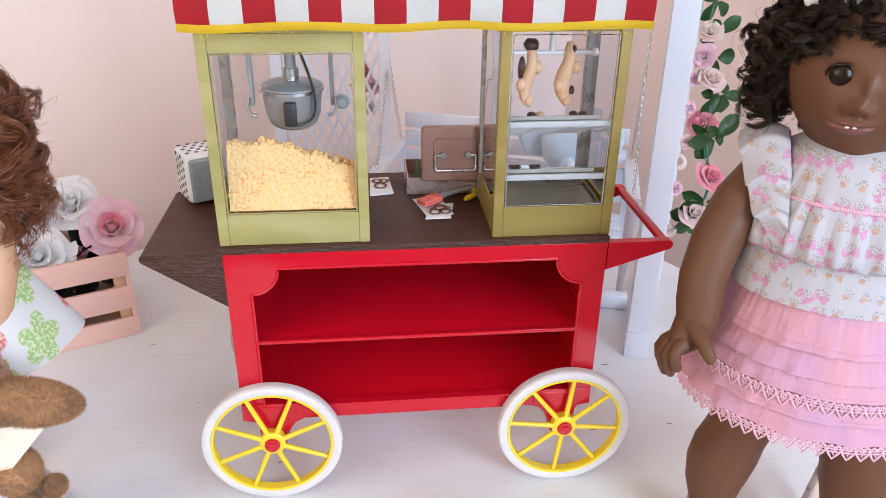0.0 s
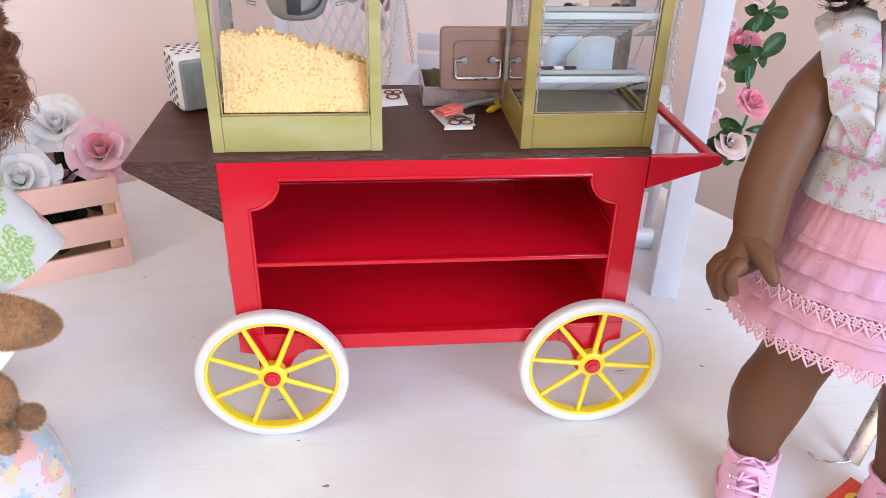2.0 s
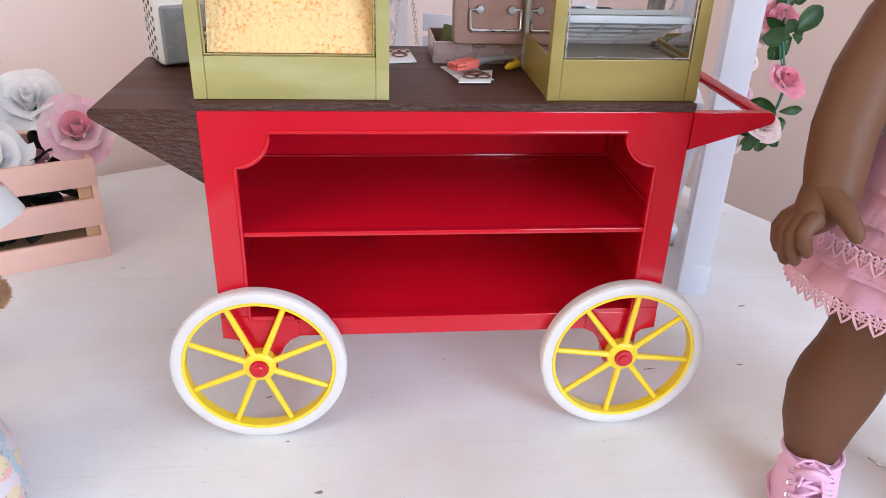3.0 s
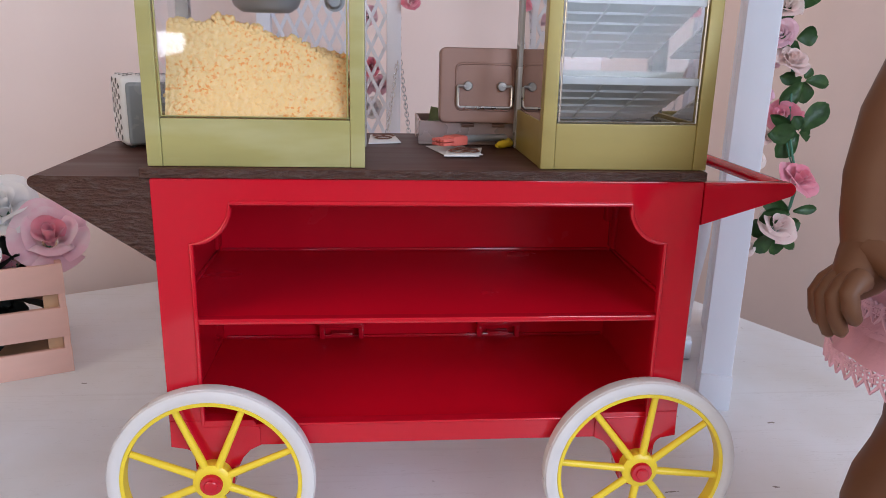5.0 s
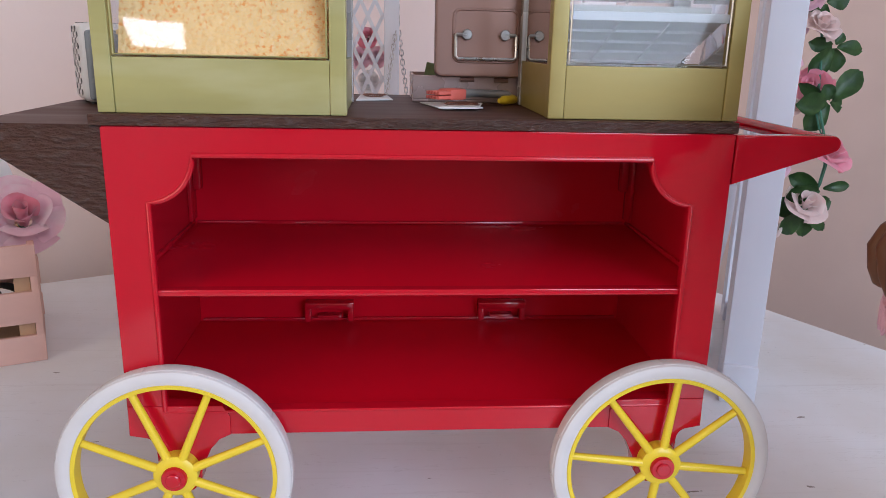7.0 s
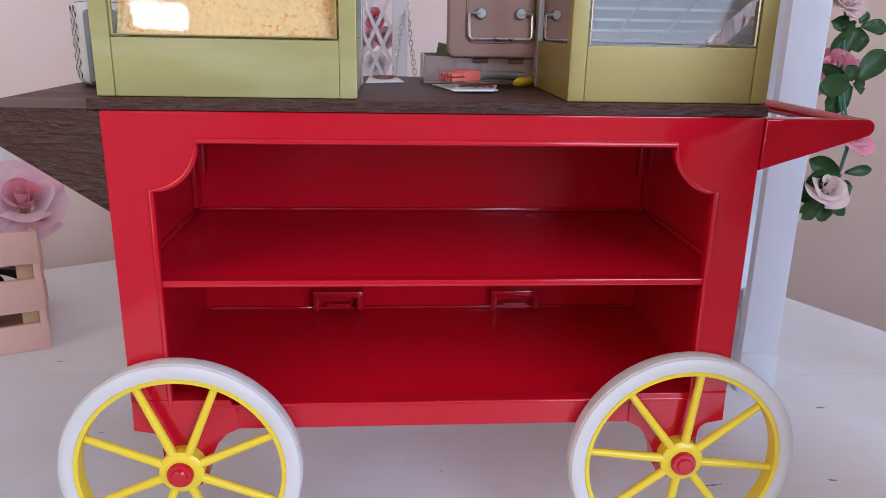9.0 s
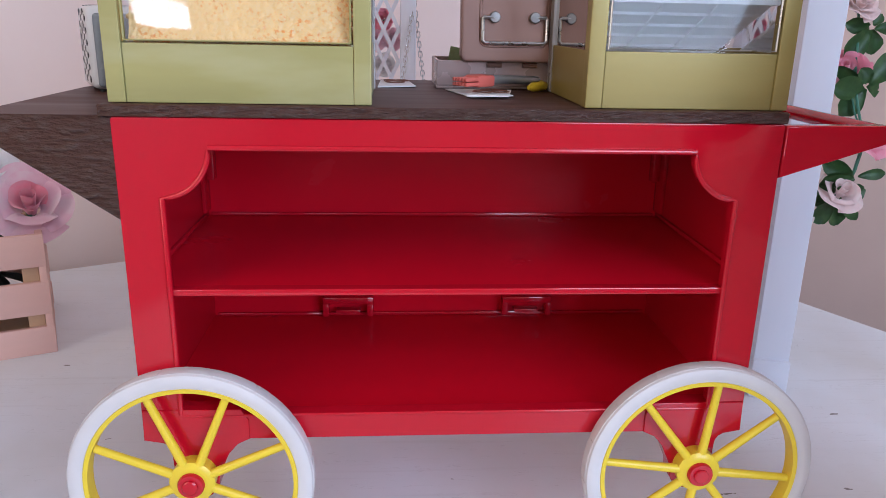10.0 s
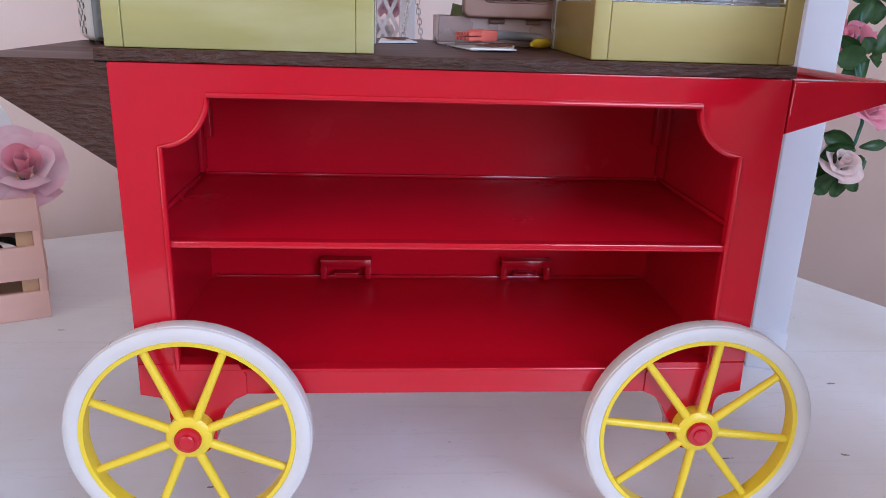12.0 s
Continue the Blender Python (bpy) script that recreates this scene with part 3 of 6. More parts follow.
def doll_table():
    t = thing("table", at_uv(0.05, 0.13, FLOOR_Z), "white painted wooden table with hairline cracks and chips", "table")
    bm = bmesh.new()
    c = 0.035
    u0, u1, v0, v1 = -0.415, 0.536, -0.31, 0.626
    pts = [p for cx, cy, a in ((u1 - c, v1 - c, 0), (u0 + c, v1 - c, 90), (u0 + c, v0 + c, 180), (u1 - c, v0 + c, 270)) for p in arc(cx, cy, c, a, a + 90, 8)]
    prism(bm, pts, "xy", -0.03, TZ, bev=0.004)
    bm.transform(ROOM)
    part("tabletop", bm, TABLE_M, t)
    for u in (u0 + 0.06, u1 - 0.06):
        for v in (v0 + 0.06, v1 - 0.06):
            part("leg", one(box, u - 0.03, u + 0.03, v - 0.03, v + 0.03, FLOOR_Z, -0.03, 0.004, m=ROOM), TABLE_M, t)
    for v in (v0 + 0.06, v1 - 0.06):
        part("apron", one(box, u0 + 0.09, u1 - 0.09, v - 0.01, v + 0.01, -0.11, -0.03, m=ROOM), TABLE_M, t)


doll_table()


# ---- the snack cart ----
HX, TOPZ = 0.150, 0.2365


def snack_cart():
    cart = thing("snack_cart", (0, 0.07, 0), "red plastic toy snack cart with dark brown counter and yellow wheels", "toy cart")
    # front frame with the scooped upper corners
    scoop_l = [(-0.131 + 0.0215 * math.sin(radians(a)), 0.2235 - 0.0225 * math.cos(radians(a))) for a in range(0, 91, 9)]
    scoop_r = [(-x, z) for x, z in scoop_l[::-1]]
    inner = [(-0.131, 0.0795)] + scoop_l + scoop_r + [(0.131, 0.0795)]
    outer = [(HX, 0.0795), (HX, TOPZ - 0.0008), (HX - 0.0008, TOPZ), (-HX + 0.0008, TOPZ), (-HX, TOPZ - 0.0008), (-HX, 0.0795)]
    part("front_frame", one(prism, inner + outer, "xz", 0.0, 0.007, bev=0.0007), RED, cart, "glossy red front frame with scooped corners")
    part("edge_bead", one(tube, [(x, -0.0002, z) for x, z in [(-0.131, 0.0935)] + scoop_l + scoop_r + [(0.131, 0.0935)]], 0.0013, 14), RED, cart)
    part("bottom_rail", one(box, -0.131, 0.131, 0.0002, 0.007, 0.0795, 0.0933, 0.0002), RED, cart)
    part("rail_bead", one(tube, [(-0.131, -0.0002, 0.0925), (0.131, -0.0002, 0.0925)], 0.0009, 14), RED, cart)
    for s in (-1, 1):
        part("side_panel", one(box, *sorted((s * HX, s * (HX - 0.004))), 0.007, 0.150, 0.0795, TOPZ, 0.0006), RED, cart)
        # bracket that carries the wheel
        cx = 0.126
        tip = arc(0, 0, 0.0115, 200, 340, 8)
        pts = [(-0.0234, 0.0960), (-0.0238, 0.0797), (-0.017, 0.0785)] + [(-0.017 + 0.006 * math.sin(radians(a)), 0.0785 - 0.006 + 0.006 * math.cos(radians(a)) - 0.0) for a in (20, 45, 70, 90)]
        pts += [(-0.0105, 0.062)] + [(x, z + 0.0575) for x, z in tip] + [(0.0115, 0.0605), (0.0165, 0.0715), (0.021, 0.0768), (0.027, 0.0797), (0.0270, 0.0900), (0.0235, 0.0960)]
        pts = [(s * (cx - x), z) for x, z in pts]
        part("wheel_bracket", one(prism, [(p[0], p[1]) for p in pts], "xz", -0.0008, 0.009, bev=0.0005), RED, cart)
        part("rear_bracket", one(prism, [(s * 0.148, 0.0797), (s * 0.126, 0.053), (s * 0.104, 0.0797)], "xz", 0.139, 0.146, bev=0.0005), RED, cart)
        part("axle", one(tube, [(s * 0.126, -0.006, 0.0615), (s * 0.126, 0.160, 0.0615)], 0.003, 10), RED, cart)
        part("shelf_guide", one(box, *sorted((s * 0.1459, s * 0.1440)), 0.010, 0.137, 0.1578, 0.1605, 0.0004), RED, cart)
        part("inner_rail", one(box, *sorted((s * 0.1459, s * 0.1435)), 0.128, 0.1415, 0.1610, 0.226, 0.0006), RED, cart)
        part("hanging_tab", one(box, *sorted((s * 0.1435, s * 0.1385)), 0.1335, 0.1415, 0.181, 0.214, 0.0012), RED, cart)
    part("back_panel", one(box, -HX + 0.004, HX - 0.004, 0.1416, 0.150, 0.0795, TOPZ, 0.0004), RED_SATIN_LIT, cart)
    part("back_ledge", one(box, -0.1435, 0.1435, 0.1390, 0.1414, 0.1572, 0.1592, 0.0006), RED, cart)
    part("back_ledge", one(box, -0.1435, 0.1435, 0.1390, 0.1414, 0.0883, 0.0905, 0.0006), RED, cart)
    part("shelf", one(box, -0.1459, 0.1459, 0.0075, 0.1414, 0.1548, 0.1571, 0.0004), RED_SATIN_LIT, cart)
    part("shelf_lip", one(box, -0.1312, 0.1312, 0.0008, 0.0074, 0.1540, 0.1574, 0.0008), RED, cart, "glossy rounded red shelf edge")
    part("cart_floor", one(box, -0.1459, 0.1459, 0.0073, 0.1414, 0.0850, 0.0882, 0.0003), RED_SATIN_LIT, cart)
    for cx in (-0.0578, 0.0612):
        bm = bmesh.new()
        box(bm, cx - 0.0165, cx - 0.0125, 0.1325, 0.1413, 0.0900, 0.1017, 0.0006)
        box(bm, cx + 0.0125, cx + 0.0165, 0.1325, 0.1413, 0.0900, 0.1017, 0.0006)
        box(bm, cx - 0.0165, cx + 0.0165, 0.1318, 0.1413, 0.0988, 0.1036, 0.0008)
        box(bm, cx - 0.0080, cx + 0.0080, 0.1345, 0.1413, 0.0918, 0.0938, 0.0004)
        part("back_clip", bm, RED, cart)
    # dark counter and the side leaf
    ct = part("counter", one(box, -0.1545, 0.1505, -0.0015, 0.156, TOPZ + 0.0002, 0.2420, 0.0008), [BROWN_GRAIN, BROWN], cart, "dark brown wood-grained counter top")
    for face in ct.data.polygons:
        face.material_index = 1 if face.normal.z > 0.9 else 0
    leaf = [(-0.1488, 0.1895), (-0.1488, 0.2362), (-0.1549, 0.2362), (-0.1549, 0.2372), (-0.2085, 0.2372)] + arc(-0.2080, 0.2337, 0.0035, 95, 235, 6)
    lf = part("side_leaf", one(prism, leaf, "xz", 0.0008, 0.131, bev=0.0006), [BROWN_GRAIN, BROWN], cart, "dark brown wedge-shaped side leaf with scuffed grain, faint glints tinted in")
    for face in lf.data.polygons:
        face.material_index = 1 if face.normal.z > 0.9 else 0
    # push handle
    arm = [(0.1506, 0.2360), (0.1506, 0.2115)] + arc(0.2000, 0.2320, 0.0042, -70, 90, 8)
    for y0 in (0.0, 0.118):
        part("handle_arm", one(prism, arm, "xz", y0, y0 + 0.0075, bev=0.001), RED, cart)
    part("handle_bar", one(tube, [(0.1985, 0.004, 0.2325), (0.1985, 0.122, 0.2325)], 0.0038, 16), RED, cart)
    # wheels
    def wheel(cx, cy, spin):
        m = pose(cx, cy, 0.0609, 90, 0, 0)
        ty = bmesh.new()
        prof = [(0.0512, -0.0044), (0.0540, -0.0053), (0.0565, -0.0053), (0.0580, -0.0047), (0.05865, -0.0035), (0.05865, 0.0035), (0.0580, 0.0047), (0.0565, 0.0053), (0.0540, 0.0053), (0.0512, 0.0044), (0.0512, -0.0044)]
        lathe(ty, prof, m, 96)
        tyre = part("tyre", ty, TYRE, cart, "white moulded plastic tyre")
        lug = [(0.0589 * math.cos(radians(a)), 0.0589 * math.sin(radians(a))) for a in np.linspace(-10.7, 10.7, 9)]
        lug += [(0.0570 * math.cos(radians(a)), 0.0570 * math.sin(radians(a))) for a in np.linspace(10.7, -10.7, 9)]
        for j in range(16):
            bl = bmesh.new()
            prism(bl, lug, "xy", -0.0036, 0.0036, bev=0.0002)
            bl.transform(m @ pose(0, 0, 0, 0, 0, j * 22.5 + spin))
            part("tread_block", bl, TYRE, tyre)
        rm = bmesh.new()
        lathe(rm, [(0.0488, -0.0034), (0.0509, -0.0046), (0.0513, -0.0040), (0.0513, 0.0040), (0.0509, 0.0049), (0.0489, 0.0044), (0.0486, 0.0), (0.0488, -0.0034)], m, 96)
        rim = part("rim", rm, YELLOW, cart, "yellow plastic wheel rim")
        for j in range(8):
            a = radians(j * 45 + spin)
            p0, p1 = Vector((math.cos(a) * 0.009, math.sin(a) * 0.009, 0.0015)), Vector((math.cos(a) * 0.0486, math.sin(a) * 0.0486, 0.0010))
            part("spoke", one(tube, [m @ p0, m @ p1], [0.0024, 0.0020], 10), YELLOW, rim)
        hb = bmesh.new()
        lathe(hb, [(0.0, -0.005), (0.0106, -0.005), (0.0110, 0.0030), (0.0092, 0.0044), (0.0070, 0.0046), (0.0, 0.0046)], m, 32)
        hub = part("hub", hb, YELLOW, cart)
        cb = bmesh.new()
        lathe(cb, [(0.0064, 0.0035), (0.0064, 0.0062), (0.0059, 0.0070), (0.0038, 0.0071), (0.0038, 0.0081), (0.0032, 0.0086), (0.0, 0.0087)], m, 28)
        part("hub_cap", cb, RED, hub, "red stepped hub cap")
    wheel(-0.1262, -0.0056, 22.5)
    wheel(0.1268, -0.0056, 38.2)
    wheel(-0.1262, 0.1570, 10.0)
    wheel(0.1268, 0.1570, 30.0)
    # awning over both cabinets
    n, x0, x1 = 15, -0.1570, 0.1590
    step = (x1 - x0) / n
    prof = [(-0.012, 0.4075), (-0.0135, 0.4170), (-0.0125, 0.4260), (-0.006, 0.4400), (0.012, 0.4560), (0.048, 0.4660), (0.084, 0.4560), (0.102, 0.4400), (0.1085, 0.4260), (0.1095, 0.4170), (0.108, 0.4075)]
    roof = part("awning_frame", one(box, -0.150, 0.150, 0.004, 0.092, 0.4022, 0.4060, 0.0005), OLIVE, cart)
    for i in range(n):
        bm = bmesh.new()
        a, b = x0 + i * step, x0 + (i + 1) * step
        rows = []
        for y, z in prof:
            rows.append([bm.verts.new((x, y + 0.0012 * math.sin(x * 95 + z * 30), z + 0.0010 * math.sin(x * 60))) for x in (a, (a + b) / 2, b)])
        for A, B in zip(rows, rows[1:]):
            for j in range(2):
                bm.faces.new((A[j], A[j + 1], B[j + 1], B[j]))
        bmesh.ops.solidify(bm, geom=list(bm.faces), thickness=0.0007)
        part("awning_stripe", bm, STRIPE_RED if i % 2 == 0 else STRIPE_WHITE, roof, "red cloth stripe" if i % 2 == 0 else "white cloth stripe")
    for y, lab in ((-0.0128, "frayed yellow ribbon trim"), (0.1088, "yellow ribbon trim")):
        bm = bmesh.new()
        xs = [x0 + (x1 - x0) * i / 60 for i in range(61)]
        rows = [[bm.verts.new((x, y + off + 0.0012 * math.sin(x * 95 + 12), z + 0.0010 * math.sin(x * 60))) for x in xs] for off, z in ((0, 0.4030), (-0.0012, 0.4055), (-0.0006, 0.4085))]
        for A, B in zip(rows, rows[1:]):
            for j in range(60):
                bm.faces.new((A[j], A[j + 1], B[j + 1], B[j]))
        bmesh.ops.solidify(bm, geom=list(bm.faces), thickness=0.0010)
        part("ribbon_trim", bm, TRIM_YELLOW, roof, lab)
        rnd = random.Random(4)
        for _ in range(26 if y < 0 else 0):
            x, a = rnd.uniform(x0, x1), rnd.uniform(-0.8, 0.8)
            p = Vector((x, y - 0.0012 + 0.0012 * math.sin(x * 95 + 12), 0.4034 + 0.0010 * math.sin(x * 60)))
            ln = rnd.uniform(0.002, 0.006)
            part("loose_thread", one(tube, [p, p + Vector((math.sin(a), -0.3, -math.cos(a))) * ln * 0.5, p + Vector((math.sin(a * 2.2), -0.4, -math.cos(a * 1.5))) * ln], 0.00016, 4), TRIM_YELLOW, roof)
    return cart


snack_cart()


def cabinet(x0, x1, top_panel, name, label, OLIVE):
    """A display cabinet with four corner posts, a base and clear sheets."""
    y0, y1, z0, z1, w = 0.003, 0.090, 0.2422, 0.4020, 0.0078
    c = thing(name, ((x0 + x1) / 2, 0.045, z0), label, "toy cabinet", "cabinets on the cart")
    for px in (x0, x1 - w):
        for py in (y0, y1 - w):
            part("post", one(box, px, px + w, py, py + w, z0, z1, 0.0007), OLIVE if py == y0 else POST_GREY, c)
    zb = 0.2672
    part("base_front", one(box, x0 + w, x1 - w, y0 + 0.0008, y0 + 0.004, z0, zb, 0.0005), OLIVE, c)
    part("base_back", one(box, x0 + w, x1 - w, y1 - 0.004, y1 - 0.0008, z0, zb, 0.0005), OLIVE, c)
    for px in (x0 + 0.0008, x1 - 0.004):
        part("base_side", one(box, px, px + 0.0032, y0 + w, y1 - w, z0, zb, 0.0005), OLIVE, c)
    part("base_floor", one(box, x0 + 0.0045, x1 - 0.0045, y0 + 0.0045, y1 - 0.0045, z0 + 0.0005, z0 + 0.006), OLIVE, c)
    part("top_panel", one(box, x0 + 0.001, x1 - 0.001, y0 + 0.001, y1 - 0.001, z1 - 0.003, z1 - 0.0002, 0.0005), OLIVE, c)
    zt = 0.386 if top_panel else z1 - 0.004
    if top_panel:
        part("head_front", one(box, x0 + w, x1 - w, y0 + 0.0008, y0 + 0.004, zt, z1 - 0.0031, 0.0005), OLIVE, c)
        part("head_back", one(box, x0 + w, x1 - w, y1 - 0.004, y1 - 0.0008, zt, z1 - 0.0031, 0.0005), OLIVE, c)
        for px in (x0 + 0.0008, x1 - 0.004):
            part("head_side", one(box, px, px + 0.0032, y0 + w, y1 - w, zt, z1 - 0.0031, 0.0005), OLIVE, c)
    for py in (y0 + 0.0016, y1 - 0.0028):
        p = part("pane", one(sheet, [(x0 + w - 0.0004, py, zb - 0.0006), (x1 - w + 0.0004, py, zb - 0.0006), (x1 - w + 0.0004, py, zt + 0.0006), (x0 + w - 0.0004, py, zt + 0.0006)]), GLASS, c, "clear plastic pane")
        p.visible_shadow = False
    for px in (x0 + 0.0016, x1 - 0.0028):
        p = part("pane", one(sheet, [(px, y0 + w - 0.0004, zb - 0.0006), (px, y1 - w + 0.0004, zb - 0.0006), (px, y1 - w + 0.0004, zt + 0.0006), (px, y0 + w - 0.0004, zt + 0.0006)]), GLASS, c, "clear plastic pane")
        p.visible_shadow = False
    # moulded rim of the front pane
    bm = bmesh.new()
    tube(bm, [(x0 + w + 0.0012, y0 + 0.0006, zb + 0.0012), (x1 - w - 0.0012, y0 + 0.0006, zb + 0.0012), (x1 - w - 0.0012, y0 + 0.0006, zt - 0.001), (x0 + w + 0.0012, y0 + 0.0006, zt - 0.001)], 0.0006, 6, closed=True)
    part("pane_rim", bm, STEEL if not top_panel else OLIVE, c)
    return c


POP = cabinet(-0.151, -0.038, True, "popcorn_machine", "olive-gold toy popcorn machine cabinet full of popcorn", OLIVE)
SNACK = cabinet(0.057, 0.151, False, "snack_cabinet", "olive-gold toy display cabinet with slanted white shelves", OLIVE_GOLD)


def popcorn_machine_inside():
    cx, cy = -0.093, 0.050
    ket = bmesh.new()
    lathe(ket, [(0.0, 0.3215), (0.013, 0.3215), (0.0175, 0.3245), (0.0205, 0.332), (0.0225, 0.349), (0.0232, 0.3505), (0.0232, 0.3530), (0.0200, 0.3550), (0.0, 0.3570)], pose(cx, cy, 0), 36)
    k = part("kettle", ket, GREY_PL, POP, "silver-grey popping kettle")
    part("kettle_rim", one(lathe, [(0.0228, 0.3490), (0.0242, 0.3495), (0.0242, 0.3515), (0.0228, 0.3520)], pose(cx, cy, 0), 36), STEEL, k)
    part("kettle_shaft", one(tube, [(cx, cy, 0.356), (cx, cy, 0.399)], 0.0042, 14), GREY_PL, k)
    part("shaft_collar", one(tube, [(cx, cy, 0.3575), (cx, cy, 0.3660)], 0.0060, 14), STEEL, k)
    for s in (-1, 1):
        x = cx + s * 0.0300
        part("kettle_arm", one(box, x - 0.0016, x + 0.0016, cy - 0.004, cy + 0.004, 0.338, 0.399, 0.0006), GREY_PL, k)
        part("arm_hook", one(tube, [(x, cy, 0.345), (x + s * 0.002, cy - 0.005, 0.343), (x + s * 0.003, cy - 0.007, 0.337), (x + s * 0.001, cy - 0.008, 0.3325), (x - s * 0.004, cy - 0.0085, 0.3315)], 0.0013, 8), STEEL, k)
    part("plug", one(box, cx - 0.0045, cx + 0.0045, cy - 0.0290, cy - 0.0220, 0.3285, 0.3460, 0.0012), BLACK_PL, k, "black plastic plug")
    pts = []
    for i in range(25):
        t = i / 24
        pts.append((cx + 0.001 + 0.021 * math.sin(t * 3.1) * (0.6 + 0.4 * t), cy - 0.026 + 0.010 * t, 0.3285 - 0.016 * math.sin(t * math.pi * 0.55) ** 2 * (1 - t) * 2.2 + 0.070 * t ** 1.7))
    part("cable", one(tube, pts, 0.0011, 8), BLACK_PL, k, "thin black cable")
    kb = bmesh.new()
    lathe(kb, [(0.0, 0.0045), (0.0035, 0.0045), (0.0045, 0.003), (0.0048, 0.0), (0.0062, 0.0), (0.0062, -0.002)], pose(-0.057, 0.0850, 0.330, 90, 0, 0), 24)
    part("door_knob", kb, GREY_PL, POP, "small clear round door knob")

    # popcorn heap: lobed puffs
    rnd = random.Random(5)
    x0, x1, y0, y1, lean, foot = -0.1415, -0.0475, 0.0088, 0.0300, 0.33, 0.2682

    def top(x, y):
        h = 0.3160 - 0.0165 * max(0.0, min(1.0, (x + 0.108) / 0.050)) ** 1.1 + 0.0010 * math.sin(x * 160) + 0.0012 * math.sin(x * 330 + y * 60)
        return h - 0.10 * max(0.0, y - 0.0250)
    ico = bmesh.new()
    bmesh.ops.create_icosphere(ico, subdivisions=1, radius=1)
    dirs = [v.co.copy() for v in ico.verts]
    tris = [[v.index for v in f.verts] for f in ico.faces]
    ico.free()
    vs, fs = [], []

    def puff(c, r):
        for _ in range(3):
            o = Vector((rnd.uniform(-1, 1), rnd.uniform(-1, 1), rnd.uniform(-1, 1))) * r * 0.55
            k, q, lim = len(vs), r * rnd.uniform(0.55, 0.8), y0 - 0.0004 - rnd.uniform(0, 0.0012)
            sx, sy, sz = (rnd.uniform(0.8, 1.2) * q for _ in range(3))
            for d in dirs:
                p = c + o + Vector((d.x * sx, d.y * sy, d.z * sz)) * (1 + 0.22 * noise.noise(d * 2.1 + c * 300))
                vs.append((p.x, p.y if p.y > lim else lim + 0.2 * (p.y - lim), p.z))
            fs.extend([[k + i for i in t] for t in tris])
    # pressed against the front sheet: low, knobbly relief
    nx, nz, zlo = 230, 140, foot
    rows = []
    for j in range(nz + 1):
        row = []
        for i in range(nx + 1):
            x = x0 + (x1 - x0) * i / nx
            z = zlo + (top(x, y0) - 0.0006 - zlo) * j / nz
            p = Vector((x, 0.0, z))
            w = p + Vector((noise.noise(p * 210), 0, noise.noise(p * 210 + Vector((7, 3, 1))))) * 0.0012
            d = noise.voronoi(w * 330)[0]
            e = noise.voronoi(w * 800)[0]
            row.append(len(vs))
            vs.append((x, y0 + lean * (z - zlo) - 0.0006 + 0.0009 * min(1.0, d[0] * 1.1) ** 2 + 0.0003 * e[0], z))
        rows.append(row)
    for A, B in zip(rows, rows[1:]):
        for i in range(nx):
            fs.append([A[i], A[i + 1], B[i + 1], B[i]])
    # the heap's top and its ends
    x = x0 + 0.001
    while x < x1:
        puff(Vector((x, y0 + lean * (top(x, y0) - foot) + 0.0010, top(x, y0) - 0.0016 + rnd.uniform(-0.0004, 0.0004))), rnd.uniform(0.0018, 0.0024))
        x += 0.0017
    y = 0.0235
    while y < y1:
        x = x0 + 0.002
        while x < x1:
            px, py = x + rnd.uniform(-0.0015, 0.0015), y + rnd.uniform(-0.0015, 0.0015)
            py = max(py, y0 + lean * (top(px, py) - foot) + 0.0015)
            puff(Vector((px, py, top(px, py) + rnd.uniform(-0.0020, 0.0004))), rnd.uniform(0.0019, 0.0032))
            x += 0.0032
        y += 0.0032
    for y in np.arange(y0 + 0.003, y1, 0.0040):
        for z in np.arange(0.2695, 0.300, 0.0040):
            for px in (x0 + 0.001, x1 - 0.001) if y > y0 + lean * (z - foot) + 0.003 else ():
                puff(Vector((px, y, z)), 0.0028)
    me = bpy.data.meshes.new("popcorn")
    me.from_pydata(vs, [], fs)
    me.materials.append(POPCORN)
    me.shade_smooth()
    pc = tagged(new("popcorn", me), "heap of pale yellow popcorn with orange flecks behind the glass", "popcorn", kind="stuff")
    xs = [x0 + 0.0008 + (x1 - x0 - 0.0016) * i / 24 for i in range(25)]
    part("popcorn_bed", one(prism, [(xs[0], 0.2485)] + [(xs[-1], 0.2485)] + [(x, top(x, y0 + 0.002) - 0.0010) for x in xs[::-1]], "xz", 0.0265, y1 + 0.002), POPCORN, POP)


popcorn_machine_inside()


